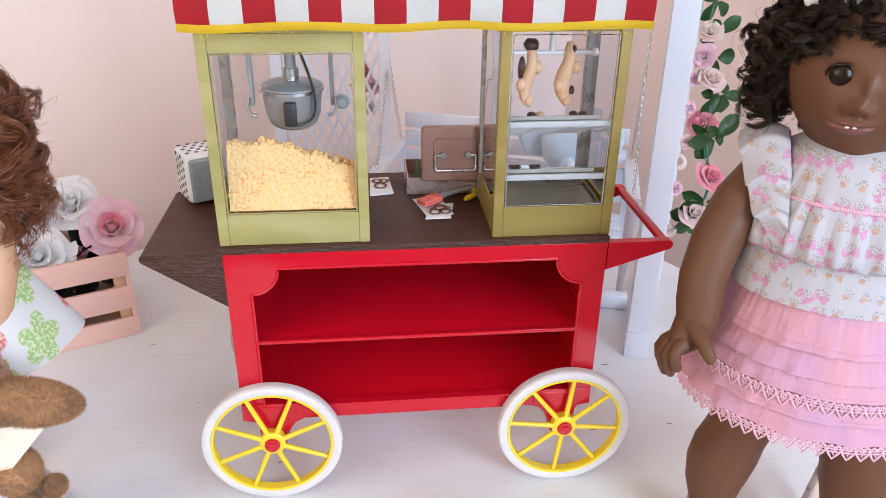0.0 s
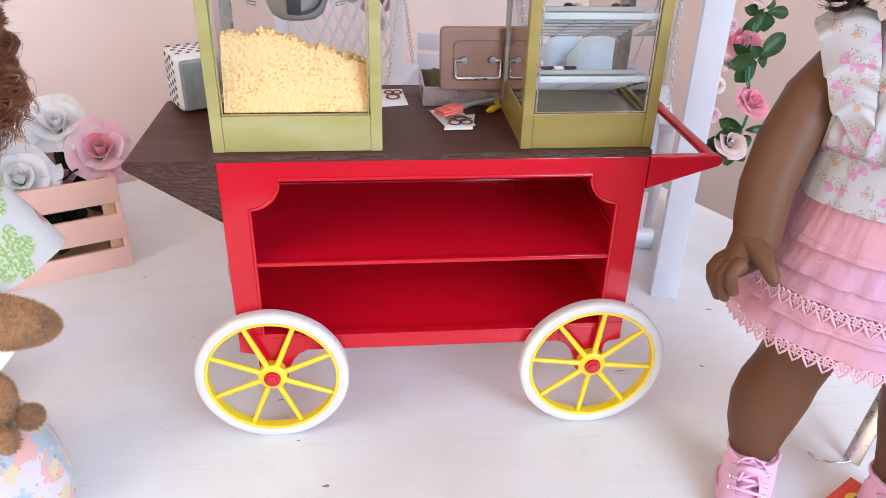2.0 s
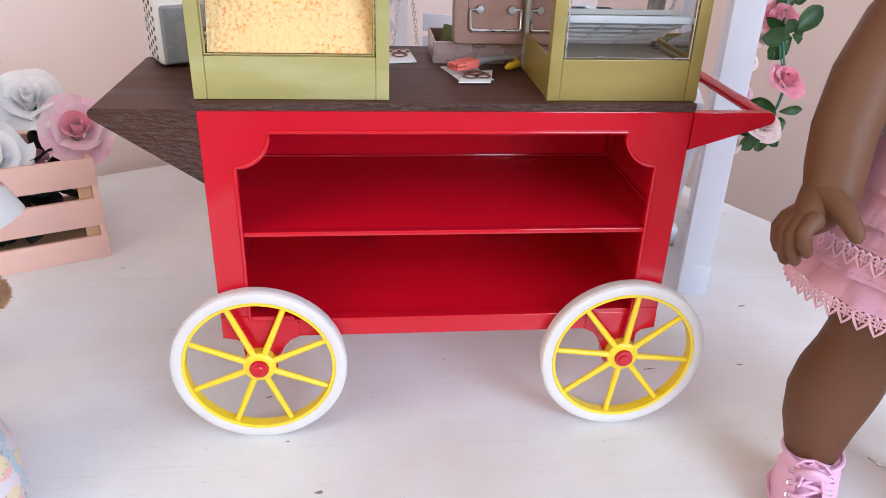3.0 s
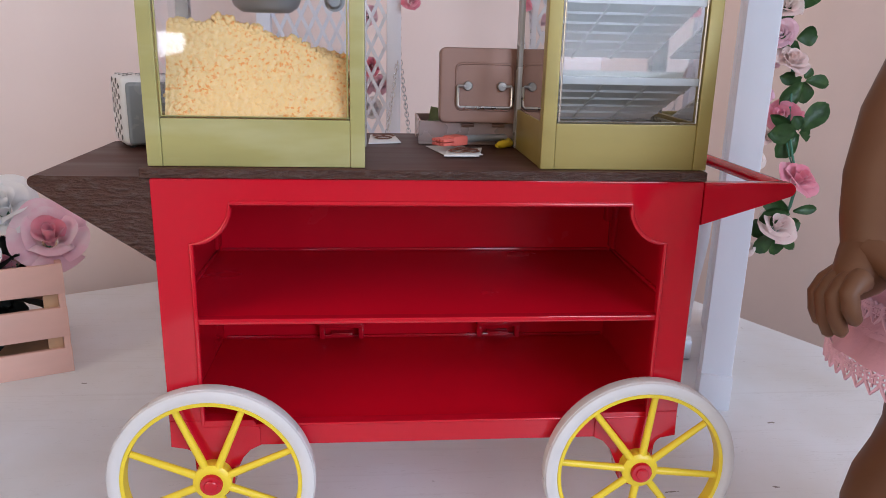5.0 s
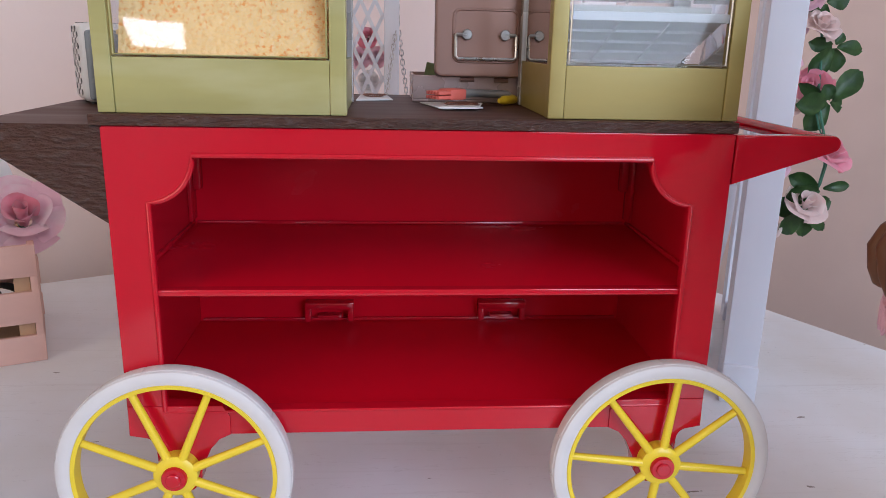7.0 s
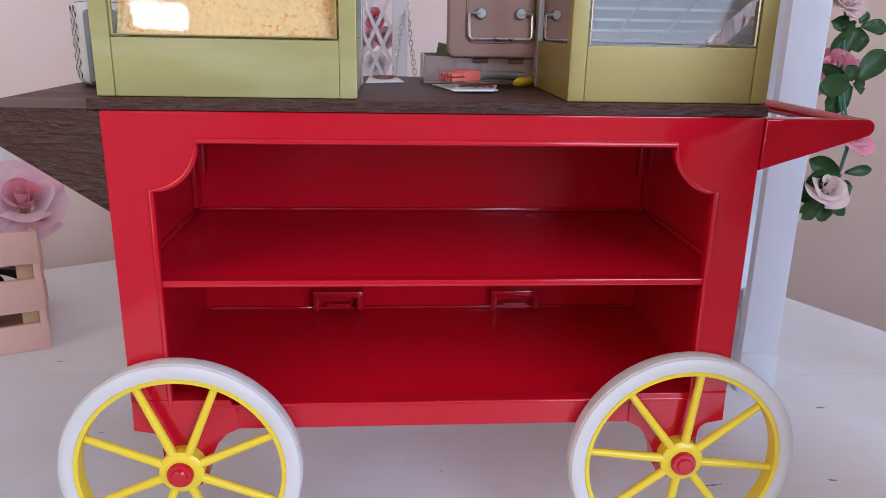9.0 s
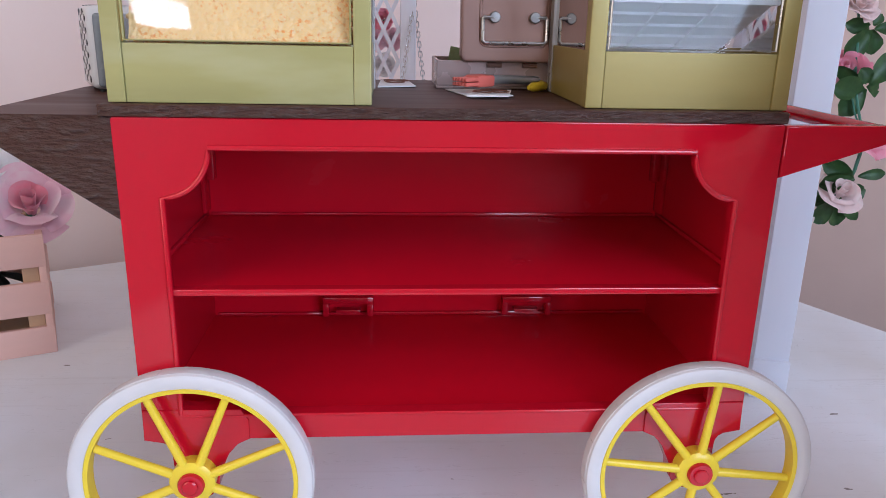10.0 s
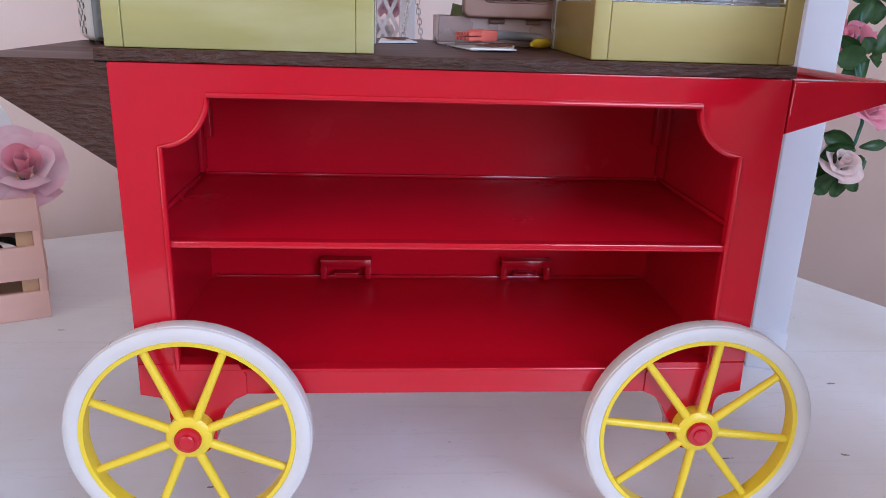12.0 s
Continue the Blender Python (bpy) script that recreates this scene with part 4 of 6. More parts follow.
def snack_cabinet_inside():
    x0, x1 = 0.0665, 0.1415
    for zf in (0.3340, 0.2925):
        zb = zf - 0.0300
        sl = lambda y: zf - 0.0035 + (zb - zf) * (y - 0.009) / 0.075
        sh = bmesh.new()
        prism(sh, [(0.009, zf - 0.0035), (0.009, zf - 0.002), (0.084, zb - 0.002), (0.084, zb - 0.0035)], "yz", x0, x1)
        s = part("slanted_shelf", sh, SHELF_PL, SNACK, "slanted white ribbed shelf")
        part("shelf_front", one(box, x0 - 0.0012, x1 + 0.0012, 0.0062, 0.0092, zf - 0.0046, zf - 0.0004, 0.0006), SHELF_PL, s)
        for i in range(1, 6):
            y = 0.009 + 0.075 * i / 6
            part("rib", one(prism, [(y - 0.0007, sl(y) - 0.0010), (y + 0.0007, sl(y) - 0.0010), (y + 0.0007, sl(y) + 0.0003), (y - 0.0007, sl(y) + 0.0003)], "yz", x0, x1), SHELF_PL, s)
        for i in range(1, 3):
            x = x0 + (x1 - x0) * i / 3
            part("rib", one(prism, [(0.009, sl(0.009) - 0.0010), (0.084, sl(0.084) - 0.0010), (0.084, sl(0.084)), (0.009, sl(0.009))], "yz", x - 0.0007, x + 0.0007), SHELF_PL, s)
        # shallow grey tray on the shelf
        t = bmesh.new()
        prism(t, [(0.012, zf - 0.0005), (0.011, zf + 0.0026), (0.0125, zf + 0.0026), (0.0135, zf + 0.0004), (0.0490, zf - 0.0128), (0.0500, zf - 0.0106), (0.0512, zf - 0.0106), (0.0505, zf - 0.0146)], "yz", x0 + 0.002, x1 - 0.006)
        solo("baking_tray", t, TRAY_M, "shallow grey metal toy baking tray on a slanted shelf", "tray", "trays in the cabinet")
    tr = bmesh.new()
    box(tr, x0, x1 + 0.004, 0.0085, 0.0855, 0.2612, 0.2626, 0.0005)
    box(tr, x0, x1 + 0.004, 0.0085, 0.0100, 0.2626, 0.2652, 0.0004)
    box(tr, x0, x1 + 0.004, 0.0840, 0.0855, 0.2626, 0.2652, 0.0004)
    box(tr, x0, x0 + 0.0015, 0.0100, 0.0840, 0.2626, 0.2652, 0.0004)
    box(tr, x1 + 0.0025, x1 + 0.004, 0.0100, 0.0840, 0.2626, 0.2652, 0.0004)
    solo("drip_tray", tr, DRIP_M, "flat bronze-grey metal tray on the cabinet floor", "tray", "trays in the cabinet")
    part("rod", one(tube, [(x0 + 0.004, 0.045, 0.3765), (0.1375, 0.045, 0.3765)], 0.0020, 12), WHITE_PL, SNACK, "white hanging rod")
    part("rod_end", one(ball, (0.1375, 0.045, 0.3765), 0.0034, 2), WHITE_PL, SNACK)
    part("rod_hanger", one(tube, [(0.104, 0.045, 0.3765), (0.104, 0.045, 0.3990)], 0.0022, 10), WHITE_PL, SNACK)

    def roll(x, dark):
        bm = bmesh.new()
        pts = [(x + 0.0022 * math.sin(i * 0.55 + (0 if dark else 1)), 0.0435 + 0.002 * math.cos(i * 0.9), 0.3845 - i * 0.0047) for i in range(11)]
        fat = 0.82 if dark else 0.98
        tube(bm, pts, [q * fat for q in (0.0024, 0.0044, 0.0048, 0.0046, 0.0054, 0.0060, 0.0062, 0.0066, 0.0058, 0.0044, 0.0020)], 16)
        ball(bm, (x + 0.0062, 0.0415, 0.3660), (0.0040, 0.004, 0.0050), 3)
        ball(bm, (x - 0.0052, 0.0425, 0.3520), (0.0040, 0.004, 0.0056), 3)
        ball(bm, (x + 0.0010, 0.0410, 0.3400), (0.0034, 0.0035, 0.0044), 3)
        paint(bm, 0)
        if dark:
            ball(bm, (x + 0.001, 0.0440, 0.3825), (0.0062, 0.0060, 0.0052), 2, lump=0.001, freq=300)
            ball(bm, (x - 0.0050, 0.0455, 0.3640), (0.0030, 0.0040, 0.0100), 2)
        else:
            ball(bm, (x + 0.0050, 0.0425, 0.3480), (0.0022, 0.0035, 0.0036), 2)
            ball(bm, (x + 0.0042, 0.0425, 0.3795), (0.0020, 0.0035, 0.0030), 2)
        paint(bm, 1)
        return solo("soft_pretzel", bm, [BREAD, CHOC], "tan twisted pretzel dipped in dark chocolate hanging on a rod" if dark else "tan twisted pretzel with chocolate spots hanging on a rod", "pretzel", "pretzels on the rod")
    roll(0.0865, True)
    roll(0.1160, False)
    for x, y, z, c in ((0.086, 0.022, 0.3345, CHOC), (0.093, 0.024, 0.3340, BREAD), (0.1195, 0.026, 0.3335, CHOC), (0.127, 0.027, 0.3330, CHOC)):
        bm = bmesh.new()
        ball(bm, (x, y, z), (0.0036, 0.004, 0.0026), 2, lump=0.0006, freq=400)
        solo("cookie", bm, c, "small round toy cookie on a tray", "cookie", "cookies on the trays")
    for i, x in enumerate((0.0755, 0.083, 0.091)):
        bm = bmesh.new()
        lathe(bm, [(0.0, 0.0022), (0.0025, 0.0022), (0.0046, 0.0012), (0.0048, 0.0), (0.0, 0.0)], pose(x, 0.021, 0.2925 - 0.0018 + 0.0002, -20, 0, 0), 18)
        for k in range(3):
            box(bm, x - 0.0045, x + 0.0045, 0.0195 + k * 0.0018, 0.0202 + k * 0.0018, 0.2935, 0.2944)
        solo("cookie", bm, ROSE_WHITE if i % 2 else CHOC, "small striped toy cookie on a tray", "cookie", "cookies on the trays")


snack_cabinet_inside()


# ---- things on the counter ----
CZ = 0.2421


def lunch_box():
    """A hinged copper box standing open, its lid upright and facing the viewer."""
    t = thing("till_box", (0.034, 0.13, CZ), "open rose-copper toy cash box, lid upright, wire handle on lid", "cash box")
    b = bmesh.new()
    x0, x1, y0, y1, z0, z1 = -0.004, 0.066, 0.098, 0.150, CZ, 0.2575
    box(b, x0, x1, y0, y1, z0, z0 + 0.0015, 0.0004)
    box(b, x0, x1, y0, y0 + 0.0016, z0 + 0.0015, z1, 0.0005)
    box(b, x0, x1, y1 - 0.0016, y1, z0 + 0.0015, z1, 0.0005)
    box(b, x0, x0 + 0.0016, y0 + 0.0016, y1 - 0.0016, z0 + 0.0015, z1, 0.0005)
    box(b, x1 - 0.0016, x1, y0 + 0.0016, y1 - 0.0016, z0 + 0.0015, z1, 0.0005)
    part("box_tray", b, MAUVE, t, "mauve silver tray")
    m = pose(0, 0.0935, 0.2570, -4, 0, 0)
    lid = bmesh.new()
    lx0, lx1, lz = 0.0085, 0.0625, 0.0475
    r = 0.004
    pts = [p for cx, cz, a in ((lx1 - r, lz - r, 0), (lx0 + r, lz - r, 90), (lx0 + r, r, 180), (lx1 - r, r, 270)) for p in arc(cx, cz, r, a, a + 90, 6)]
    prism(lid, pts, "xz", -0.004, 0.006, bev=0.0016)
    lid.transform(m)
    lo = part("lid", lid, COPPER, t, "upright rounded copper lid")
    fr = bmesh.new()
    r2, a0, a1, b0, b1 = 0.004, lx0 + 0.0105, lx1 - 0.0065, 0.0085, 0.0375
    ring = [p for cx, cz, a in ((a1 - r2, b1 - r2, 0), (a0 + r2, b1 - r2, 90), (a0 + r2, b0 + r2, 180), (a1 - r2, b0 + r2, 270)) for p in arc(cx, cz, r2, a, a + 90, 5)]
    tube(fr, [m @ Vector((x, -0.0040, z)) for x, z in ring], 0.0008, 6, closed=True)
    part("lid_moulding", fr, COPPER, lo)
    for x in (0.0265, 0.0485):
        k = bmesh.new()
        lathe(k, [(0.0, 0.0034), (0.0026, 0.0032), (0.0030, 0.0024), (0.0030, 0.0)], m @ pose(x, -0.004, 0.0235, 90, 0, 0), 20)
        part("knob", k, RIVET, lo, "round steel rivet")
    h = [(0.0265, 0.0235), (0.0205, 0.0235), (0.0200, 0.0228), (0.0200, 0.0115), (0.0215, 0.0100), (0.0535, 0.0100), (0.0550, 0.0115), (0.0550, 0.0228), (0.0545, 0.0235), (0.0485, 0.0235)]
    part("wire_handle", one(tube, [m @ Vector((x, -0.0064, z)) for x, z in h], 0.0010, 8), STEEL, lo, "bent steel wire handle")
    for x in (0.024, 0.044):
        part("hinge", one(tube, [(x, 0.0955, 0.2555), (x + 0.008, 0.0955, 0.2555)], 0.0014, 8), COPPER, t)
    note = bmesh.new()
    box(note, -0.002, 0.014, 0.0, 0.0003, 0.0, 0.020, m=pose(0.004, 0.122, 0.2455, -20, 12, 0))
    solo("banknote", note, material("green_banknote_paper", (0.20, 0.26, 0.12), rough=0.8, vary=0.3, scale=300), "green and black toy banknote leaning in the cash box", "banknote")


lunch_box()


def napkin(pts, z, motif, label):
    t = thing("napkin", (pts[0][0], pts[0][1], z), label, "napkin", "printed napkins")
    bm = bmesh.new()
    prism(bm, pts, "xy", z, z + 0.0007, bev=0.0002)
    for v in bm.verts:
        v.co.z += 0.0008 * max(0.0, noise.noise(v.co * 45))
    part("sheet", bm, PAPER, t)
    for m in motif:
        bmm = bmesh.new()
        tube(bmm, [(x, y, z + 0.0016) for x, y in m], 0.0011, 6)
        bmm.transform(Matrix.Translation((0, 0, z + 0.0016)) @ Matrix.Diagonal((1, 1, 0.25, 1)) @ Matrix.Translation((0, 0, -z - 0.0016)))
        part("printed_motif", bmm, PRETZEL, t, "brown printed pretzel")


def loop(cx, cy, r, a0=0, a1=360, n=14):
    return [(cx + r * math.cos(radians(a0 + (a1 - a0) * i / n)), cy + r * 1.2 * math.sin(radians(a0 + (a1 - a0) * i / n))) for i in range(n + 1)]


napkin([(0.000, 0.086), (0.010, 0.046), (0.032, 0.050), (0.024, 0.090)], CZ, [], "white paper napkin under another on the counter")
napkin([(0.0075, 0.040), (0.0285, 0.0405), (0.0345, 0.072), (0.0125, 0.069)], CZ + 0.0010, [loop(0.0168, 0.0525, 0.0044), loop(0.0252, 0.0535, 0.0044), loop(0.0218, 0.0610, 0.0048), [(0.0135, 0.0590), (0.0190, 0.0630), (0.0240, 0.0640), (0.0300, 0.0600)]], "white paper napkin printed with a brown pretzel")
napkin([(-0.037, 0.096), (-0.0155, 0.099), (-0.019, 0.142), (-0.036, 0.140)], CZ, [loop(-0.0300, 0.1300, 0.0036), loop(-0.0235, 0.1300, 0.0036), loop(-0.0270, 0.1180, 0.0050)], "white paper napkin printed with brown swirls")


def pastry_brush():
    t = thing("pastry_brush", (0.03, 0.085, CZ), "coral silicone toy pastry brush with a grey handle", "brush")
    m = pose(0.0155, 0.0700, CZ + 0.0065, 0, 0, 38)
    head = bmesh.new()
    box(head, -0.004, 0.0085, -0.0055, 0.0055, -0.0030, 0.0030, 0.0012, m=m)
    part("brush_head", head, CORAL, t)
    for k in range(5):
        for q in range(2):
            y = -0.0046 + k * 0.0023
            part("bristle", one(box, -0.0125, -0.0035, y - 0.0008, y + 0.0008, -0.0022 + q * 0.0024, -0.0004 + q * 0.0024, 0.0002, 1, m=m), CORAL, t)
    part("handle", one(tube, [m @ Vector((0.008, 0, 0)), m @ Vector((0.020, 0, 0.0)), m @ Vector((0.056, 0, -0.0020))], [0.0030, 0.0022, 0.0026], 12), GREY_PL, t, "grey plastic handle")


pastry_brush()
yb = bmesh.new()
tube(yb, [(0.0445, 0.0770, CZ + 0.0026), (0.0475, 0.0790, CZ + 0.0030), (0.0545, 0.0860, CZ + 0.0030), (0.0560, 0.1050, CZ + 0.0030)], [0.0012, 0.0026, 0.0024, 0.0020], 12)
solo("yellow_spreader", yb, YELLOW, "yellow plastic toy spreader lying on the counter", "utensil")


def toaster():
    t = thing("toaster", (-0.180, 0.116, 0.2374), "small grey-fronted toy toaster with dotted white shell", "toaster")
    turn = pose(-0.1910, 0.0955, 0, 0, 0, 28)      # its front corner; x runs along the front, y into the depth
    wide, deep, z0, z1 = 0.0360, 0.0330, 0.2386, 0.2828
    sh = part("shell", one(box, 0, wide, 0, deep, z0, z1, 0.0045, 3, m=turn), TOASTER_WHITE, t, "white shell printed with dark dots")
    part("front_plate", one(box, 0.0030, wide - 0.0030, -0.0032, 0.001, z0 + 0.0012, z1 - 0.0040, 0.0022, 3, m=turn), TOAST_GREY, t, "smooth grey front plate")
    part("back_plate", one(box, 0.0030, wide - 0.0030, deep - 0.001, deep + 0.0032, z0 + 0.0012, z1 - 0.0040, 0.0022, 3, m=turn), GREY_PL, t)
    spot = [(0.0, 0.0001), (0.0019, 0.0001), (0.0019, -0.0003), (0.0, -0.0003)]
    for i in range(4):
        for j in range(6):
            m = turn @ pose(-0.00005, 0.0055 + i * 0.0062, z0 + 0.0055 + j * 0.0064 + (i % 2) * 0.0030, 0, -90, 0)
            part("dot", one(lathe, spot, m, 10), BLACK_PL, sh)
    for i in range(5):
        for j in range(4):
            m = turn @ pose(0.005 + j * 0.0078 + (i % 2) * 0.0036, 0.006 + i * 0.0062, z1 + 0.00005)
            part("dot", one(lathe, spot, m, 10), BLACK_PL, sh)
    for y in (0.006, deep - 0.006):
        for x in (0.006, wide - 0.006):
            part("foot", one(tube, [turn @ Vector((x, y, 0.2373)), turn @ Vector((x, y, z0 + 0.001))], 0.0022, 10), BLACK_PL, t)


toaster()


# ---- silk flowers ----
def petal(bm, m, span, r0, r1, low, high, curl, rnd, tip=0.5):
    """One petal of a rose: a patch wrapped round the z axis, wider above, with a rolled and ruffled rim."""
    n, k = 8, 10
    ph, rough = rnd.uniform(0, 6.28), rnd.uniform(0.6, 1.3)
    rows = []
    for i in range(n + 1):
        t = i / n
        w = span * (0.55 + 0.45 * math.sin(min(1.0, t * 1.25) * math.pi / 2))
        row = []
        for j in range(k + 1):
            s = j / k * 2 - 1
            edge = max(0.0, t - 0.62) / 0.38
            z = low + (high - low) * t * (1 - tip * 0.55 * abs(s) ** 2.6 * t)
            rad = r0 + (r1 - r0) * t ** 1.25 + curl * r1 * edge ** 2 + 0.07 * r1 * rough * edge * math.sin(3.1 * s + ph) - 0.05 * r1 * abs(s) ** 3 * (1 - edge)
            z -= 0.30 * curl * r1 * edge ** 3 + 0.04 * r1 * edge * math.sin(5.2 * s + ph * 2)
            a = radians(w) * s
            row.append(bm.verts.new(m @ Vector((rad * math.cos(a), rad * math.sin(a), z))))
        rows.append(row)
    for A, B in zip(rows, rows[1:]):
        for j in range(k):
            bm.faces.new((A[j], A[j + 1], B[j + 1], B[j]))


def rose(name, c, r, facing, mat, label, group, seed=0, mat_in=None, loose=1.0):
    rnd = random.Random(seed)
    f = thing(name, c, label, "flower", group)
    turn = Vector(facing).to_track_quat("Z", "Y").to_matrix().to_4x4()
    base = Matrix.Translation(c) @ turn @ pose(0, 0, 0, 0, 0, rnd.uniform(0, 90))
    rings = ((3, 82, 0.10, 0.24, -0.35, 0.58, -0.20), (4, 66, 0.16, 0.42, -0.40, 0.52, 0.10), (4, 60, 0.24, 0.68, -0.42, 0.42, 0.20), (5, 50, 0.30, 1.08, -0.34, 0.14, 0.10)) if r > 0.02 else (
             (2, 96, 0.12, 0.30, -0.30, 0.60, -0.10), (3, 74, 0.20, 0.52, -0.38, 0.52, 0.14), (4, 60, 0.30, 0.80, -0.42, 0.34, 0.20), (4, 52, 0.34, 1.06, -0.46, 0.06, 0.22))
    for ring, (count, span, r0, r1, low, high, curl) in enumerate(rings):
        if loose < 0.8 and ring > 1:
            continue
        for i in range(count):
            bm = bmesh.new()
            m = base @ pose(0, 0, 0, rnd.uniform(-5, 5), rnd.uniform(-5, 5), 360 / count * i + ring * 41 + rnd.uniform(-10, 10))
            q = rnd.uniform(0.92, 1.08)
            petal(bm, m, span, r0 * r, r1 * r * q, low * r, high * r * q, curl * rnd.uniform(0.7, 1.4), rnd, 0.4 + 0.5 * (ring > 1))
            bmesh.ops.solidify(bm, geom=list(bm.faces), thickness=0.00025)
            part("petal", bm, (mat_in or mat) if ring < (2 if r > 0.02 else 1) else mat, f, sharp=80)
    bud = bmesh.new()
    ball(bud, base @ Vector((0, 0, 0.02 * r)), (0.17 * r, 0.17 * r, 0.26 * r), 2, rot=turn)
    part("bud", bud, mat_in or mat, f)
    cup = bmesh.new()
    lathe(cup, [(0.0, -0.62 * r), (0.10 * r, -0.58 * r), (0.15 * r, -0.52 * r), (0.10 * r, -0.48 * r), (0.0, -0.42 * r)], base, 10)
    part("calyx", cup, STEM, f)
    return f


def leaf_mesh(bm, m, long, wide):
    n = 6
    rows = []
    for i in range(n + 1):
        t = i / n
        w = wide * 0.88 * math.sin(math.pi * min(1, 0.03 + 0.955 * t ** 1.30)) ** 0.60
        z = 0.10 * long * math.sin(t * 3)
        rows.append([bm.verts.new(m @ Vector((long * t, s * w, z - 0.22 * wide * (1 - abs(s)) + 0.06 * wide * math.sin(9 * t + 2 * s)))) for s in (-1, -0.5, 0, 0.5, 1)])
    for A, B in zip(rows, rows[1:]):
        for j in range(4):
            bm.faces.new((A[j], A[j + 1], B[j + 1], B[j]))
    bmesh.ops.solidify(bm, geom=list({f for r in rows for v in r for f in v.link_faces}), thickness=0.0003)


def hang(z):
    """How far back the garland hangs at a height: it leans away above its lowest roses."""
    return 0.250 + 0.40 * max(0.0, z - 0.197)


def garland():
    g = thing("rose_garland", (0.3450, 0.25, 0.13), "hanging garland of silk leaves on a thin green stem", "garland")
    pts = [(0.3460 + 0.0005 * i + 0.004 * math.sin(i * 0.9), hang(0.150 + i * 0.016) + 0.003 * math.cos(i * 0.7), 0.150 + i * 0.016) for i in range(28)]
    part("stem", one(tube, pts, 0.0011, 6), STEM, g)
    part("stem", one(tube, [(x + 0.003 * math.sin(i), y + 0.002, z) for i, (x, y, z) in enumerate(pts)], 0.0007, 6), STEM, g)
    rnd = random.Random(3)

    def spray(x, z, leaves, near=0.004):
        """Leaves round one knot of the stem: angle from the right, length and half width in mm."""
        for a, long, wide in leaves:
            bm = bmesh.new()
            c = Vector((x + 0.002 * math.cos(radians(a)), hang(z) - near + rnd.uniform(-0.003, 0.003), z + 0.002 * math.sin(radians(a))))
            leaf_mesh(bm, Matrix.Translation(c) @ pose(0, 0, 0, 78 + rnd.uniform(-16, 16), -a, rnd.uniform(-14, 14)), long * 0.00108, wide * 0.00118)
            part("leaf", bm, LEAF, g, sharp=80)
    spray(0.3475, 0.1640, ((8, 20, 4.5), (160, 24, 7.5), (195, 26, 8.0)))
    spray(0.3400, 0.1420, ((-38, 22, 5.0), (-75, 20, 9.5), (215, 24, 9.5), (165, 26, 9.0), (25, 21, 8.0)), -0.004)
    spray(0.3540, 0.2350, ((47, 31, 9.5), (184, 29, 9.5), (233, 26, 9.5), (345, 11, 7.5), (152, 26, 5.5), (120, 13, 6.5)))
    spray(0.3615, 0.2800, ((173, 20, 6.5), (-6, 21, 6.5), (229, 28, 9.0), (287, 19, 9.0), (60, 10, 4.5)))
    spray(0.3575, 0.3170, ((10, 18, 9.0), (215, 22, 9.5), (160, 20, 8.5), (255, 15, 7.0)))
    spray(0.3585, 0.3420, ((42, 25, 7.5), (120, 16, 6.0), (200, 18, 7.5)))
    spray(0.3590, 0.3760, ((225, 24, 9.0), (310, 18, 7.5), (60, 24, 8.0), (150, 22, 8.0)))
    spray(0.3600, 0.4200, ((20, 24, 9.0), (190, 24, 9.0), (270, 24, 9.0)))


garland()
for x, z, r, facing, mat, words, seed in (
        (0.3480, 0.1960, 0.0150, (0.20, -0.62, 0.75), ROSE_DEEP, "deep pink silk rose on the garland", 1),
        (0.3345, 0.1525, 0.0145, (0.05, -0.70, 0.70), ROSE_PALE, "pale peach pink silk rose on the garland", 2),
        (0.3425, 0.2480, 0.0130, (-0.60, -0.60, 0.45), ROSE_DEEP, "half-hidden deep pink silk rose on the garland", 3),
        (0.3485, 0.2980, 0.0132, (0.05, -0.62, 0.78), ROSE_PALE, "pale peach pink silk rose on the garland", 4),
        (0.3385, 0.3210, 0.0115, (-0.60, -0.60, 0.40), ROSE_PINK, "soft pink silk rose on the garland", 5),
        (0.3470, 0.3470, 0.0110, (-0.30, -0.70, 0.60), ROSE_PALE, "pale peach pink silk rose on the garland", 6)):
    rose("silk_rose", (x, hang(z) - (0.010 if z != 0.2480 else -0.004), z), r, facing, mat, words, "roses on the garland", seed)
for i, (x, z, mat) in enumerate(((0.3135, 0.1270, ROSE_PALE), (0.3145, 0.2100, ROSE_PALE), (0.3270, 0.2660, ROSE_PINK), (0.3230, 0.2310, ROSE_PALE), (0.3330, 0.2960, ROSE_PINK), (0.3130, 0.1800, ROSE_PINK))):
    rose("silk_blossom", (x - 0.001, hang(z), z), 0.0066, (-0.2, -0.8, 0.4), mat, "small pink silk blossom beside the white post", "small blossoms", 20 + i)
for i, (x, z, mat) in enumerate(((-0.0370, 0.2790, ROSE_DEEP), (-0.0270, 0.2610, ROSE_PINK), (-0.0450, 0.2590, ROSE_PINK), (-0.0360, 0.2360, ROSE_WHITE), (-0.0400, 0.3300, ROSE_PINK))):
    rose("silk_blossom", (x, 0.4190, z), 0.0085, (-0.1, -0.9, 0.2), mat, "small pink silk blossom behind the lattice", "small blossoms", 50 + i)

rose("silk_blossom", (0.0030, 0.3900, 0.3450), 0.0080, (0.2, -0.8, 0.4), ROSE_DEEP, "small deep pink silk blossom on the lattice", "small blossoms", 40)


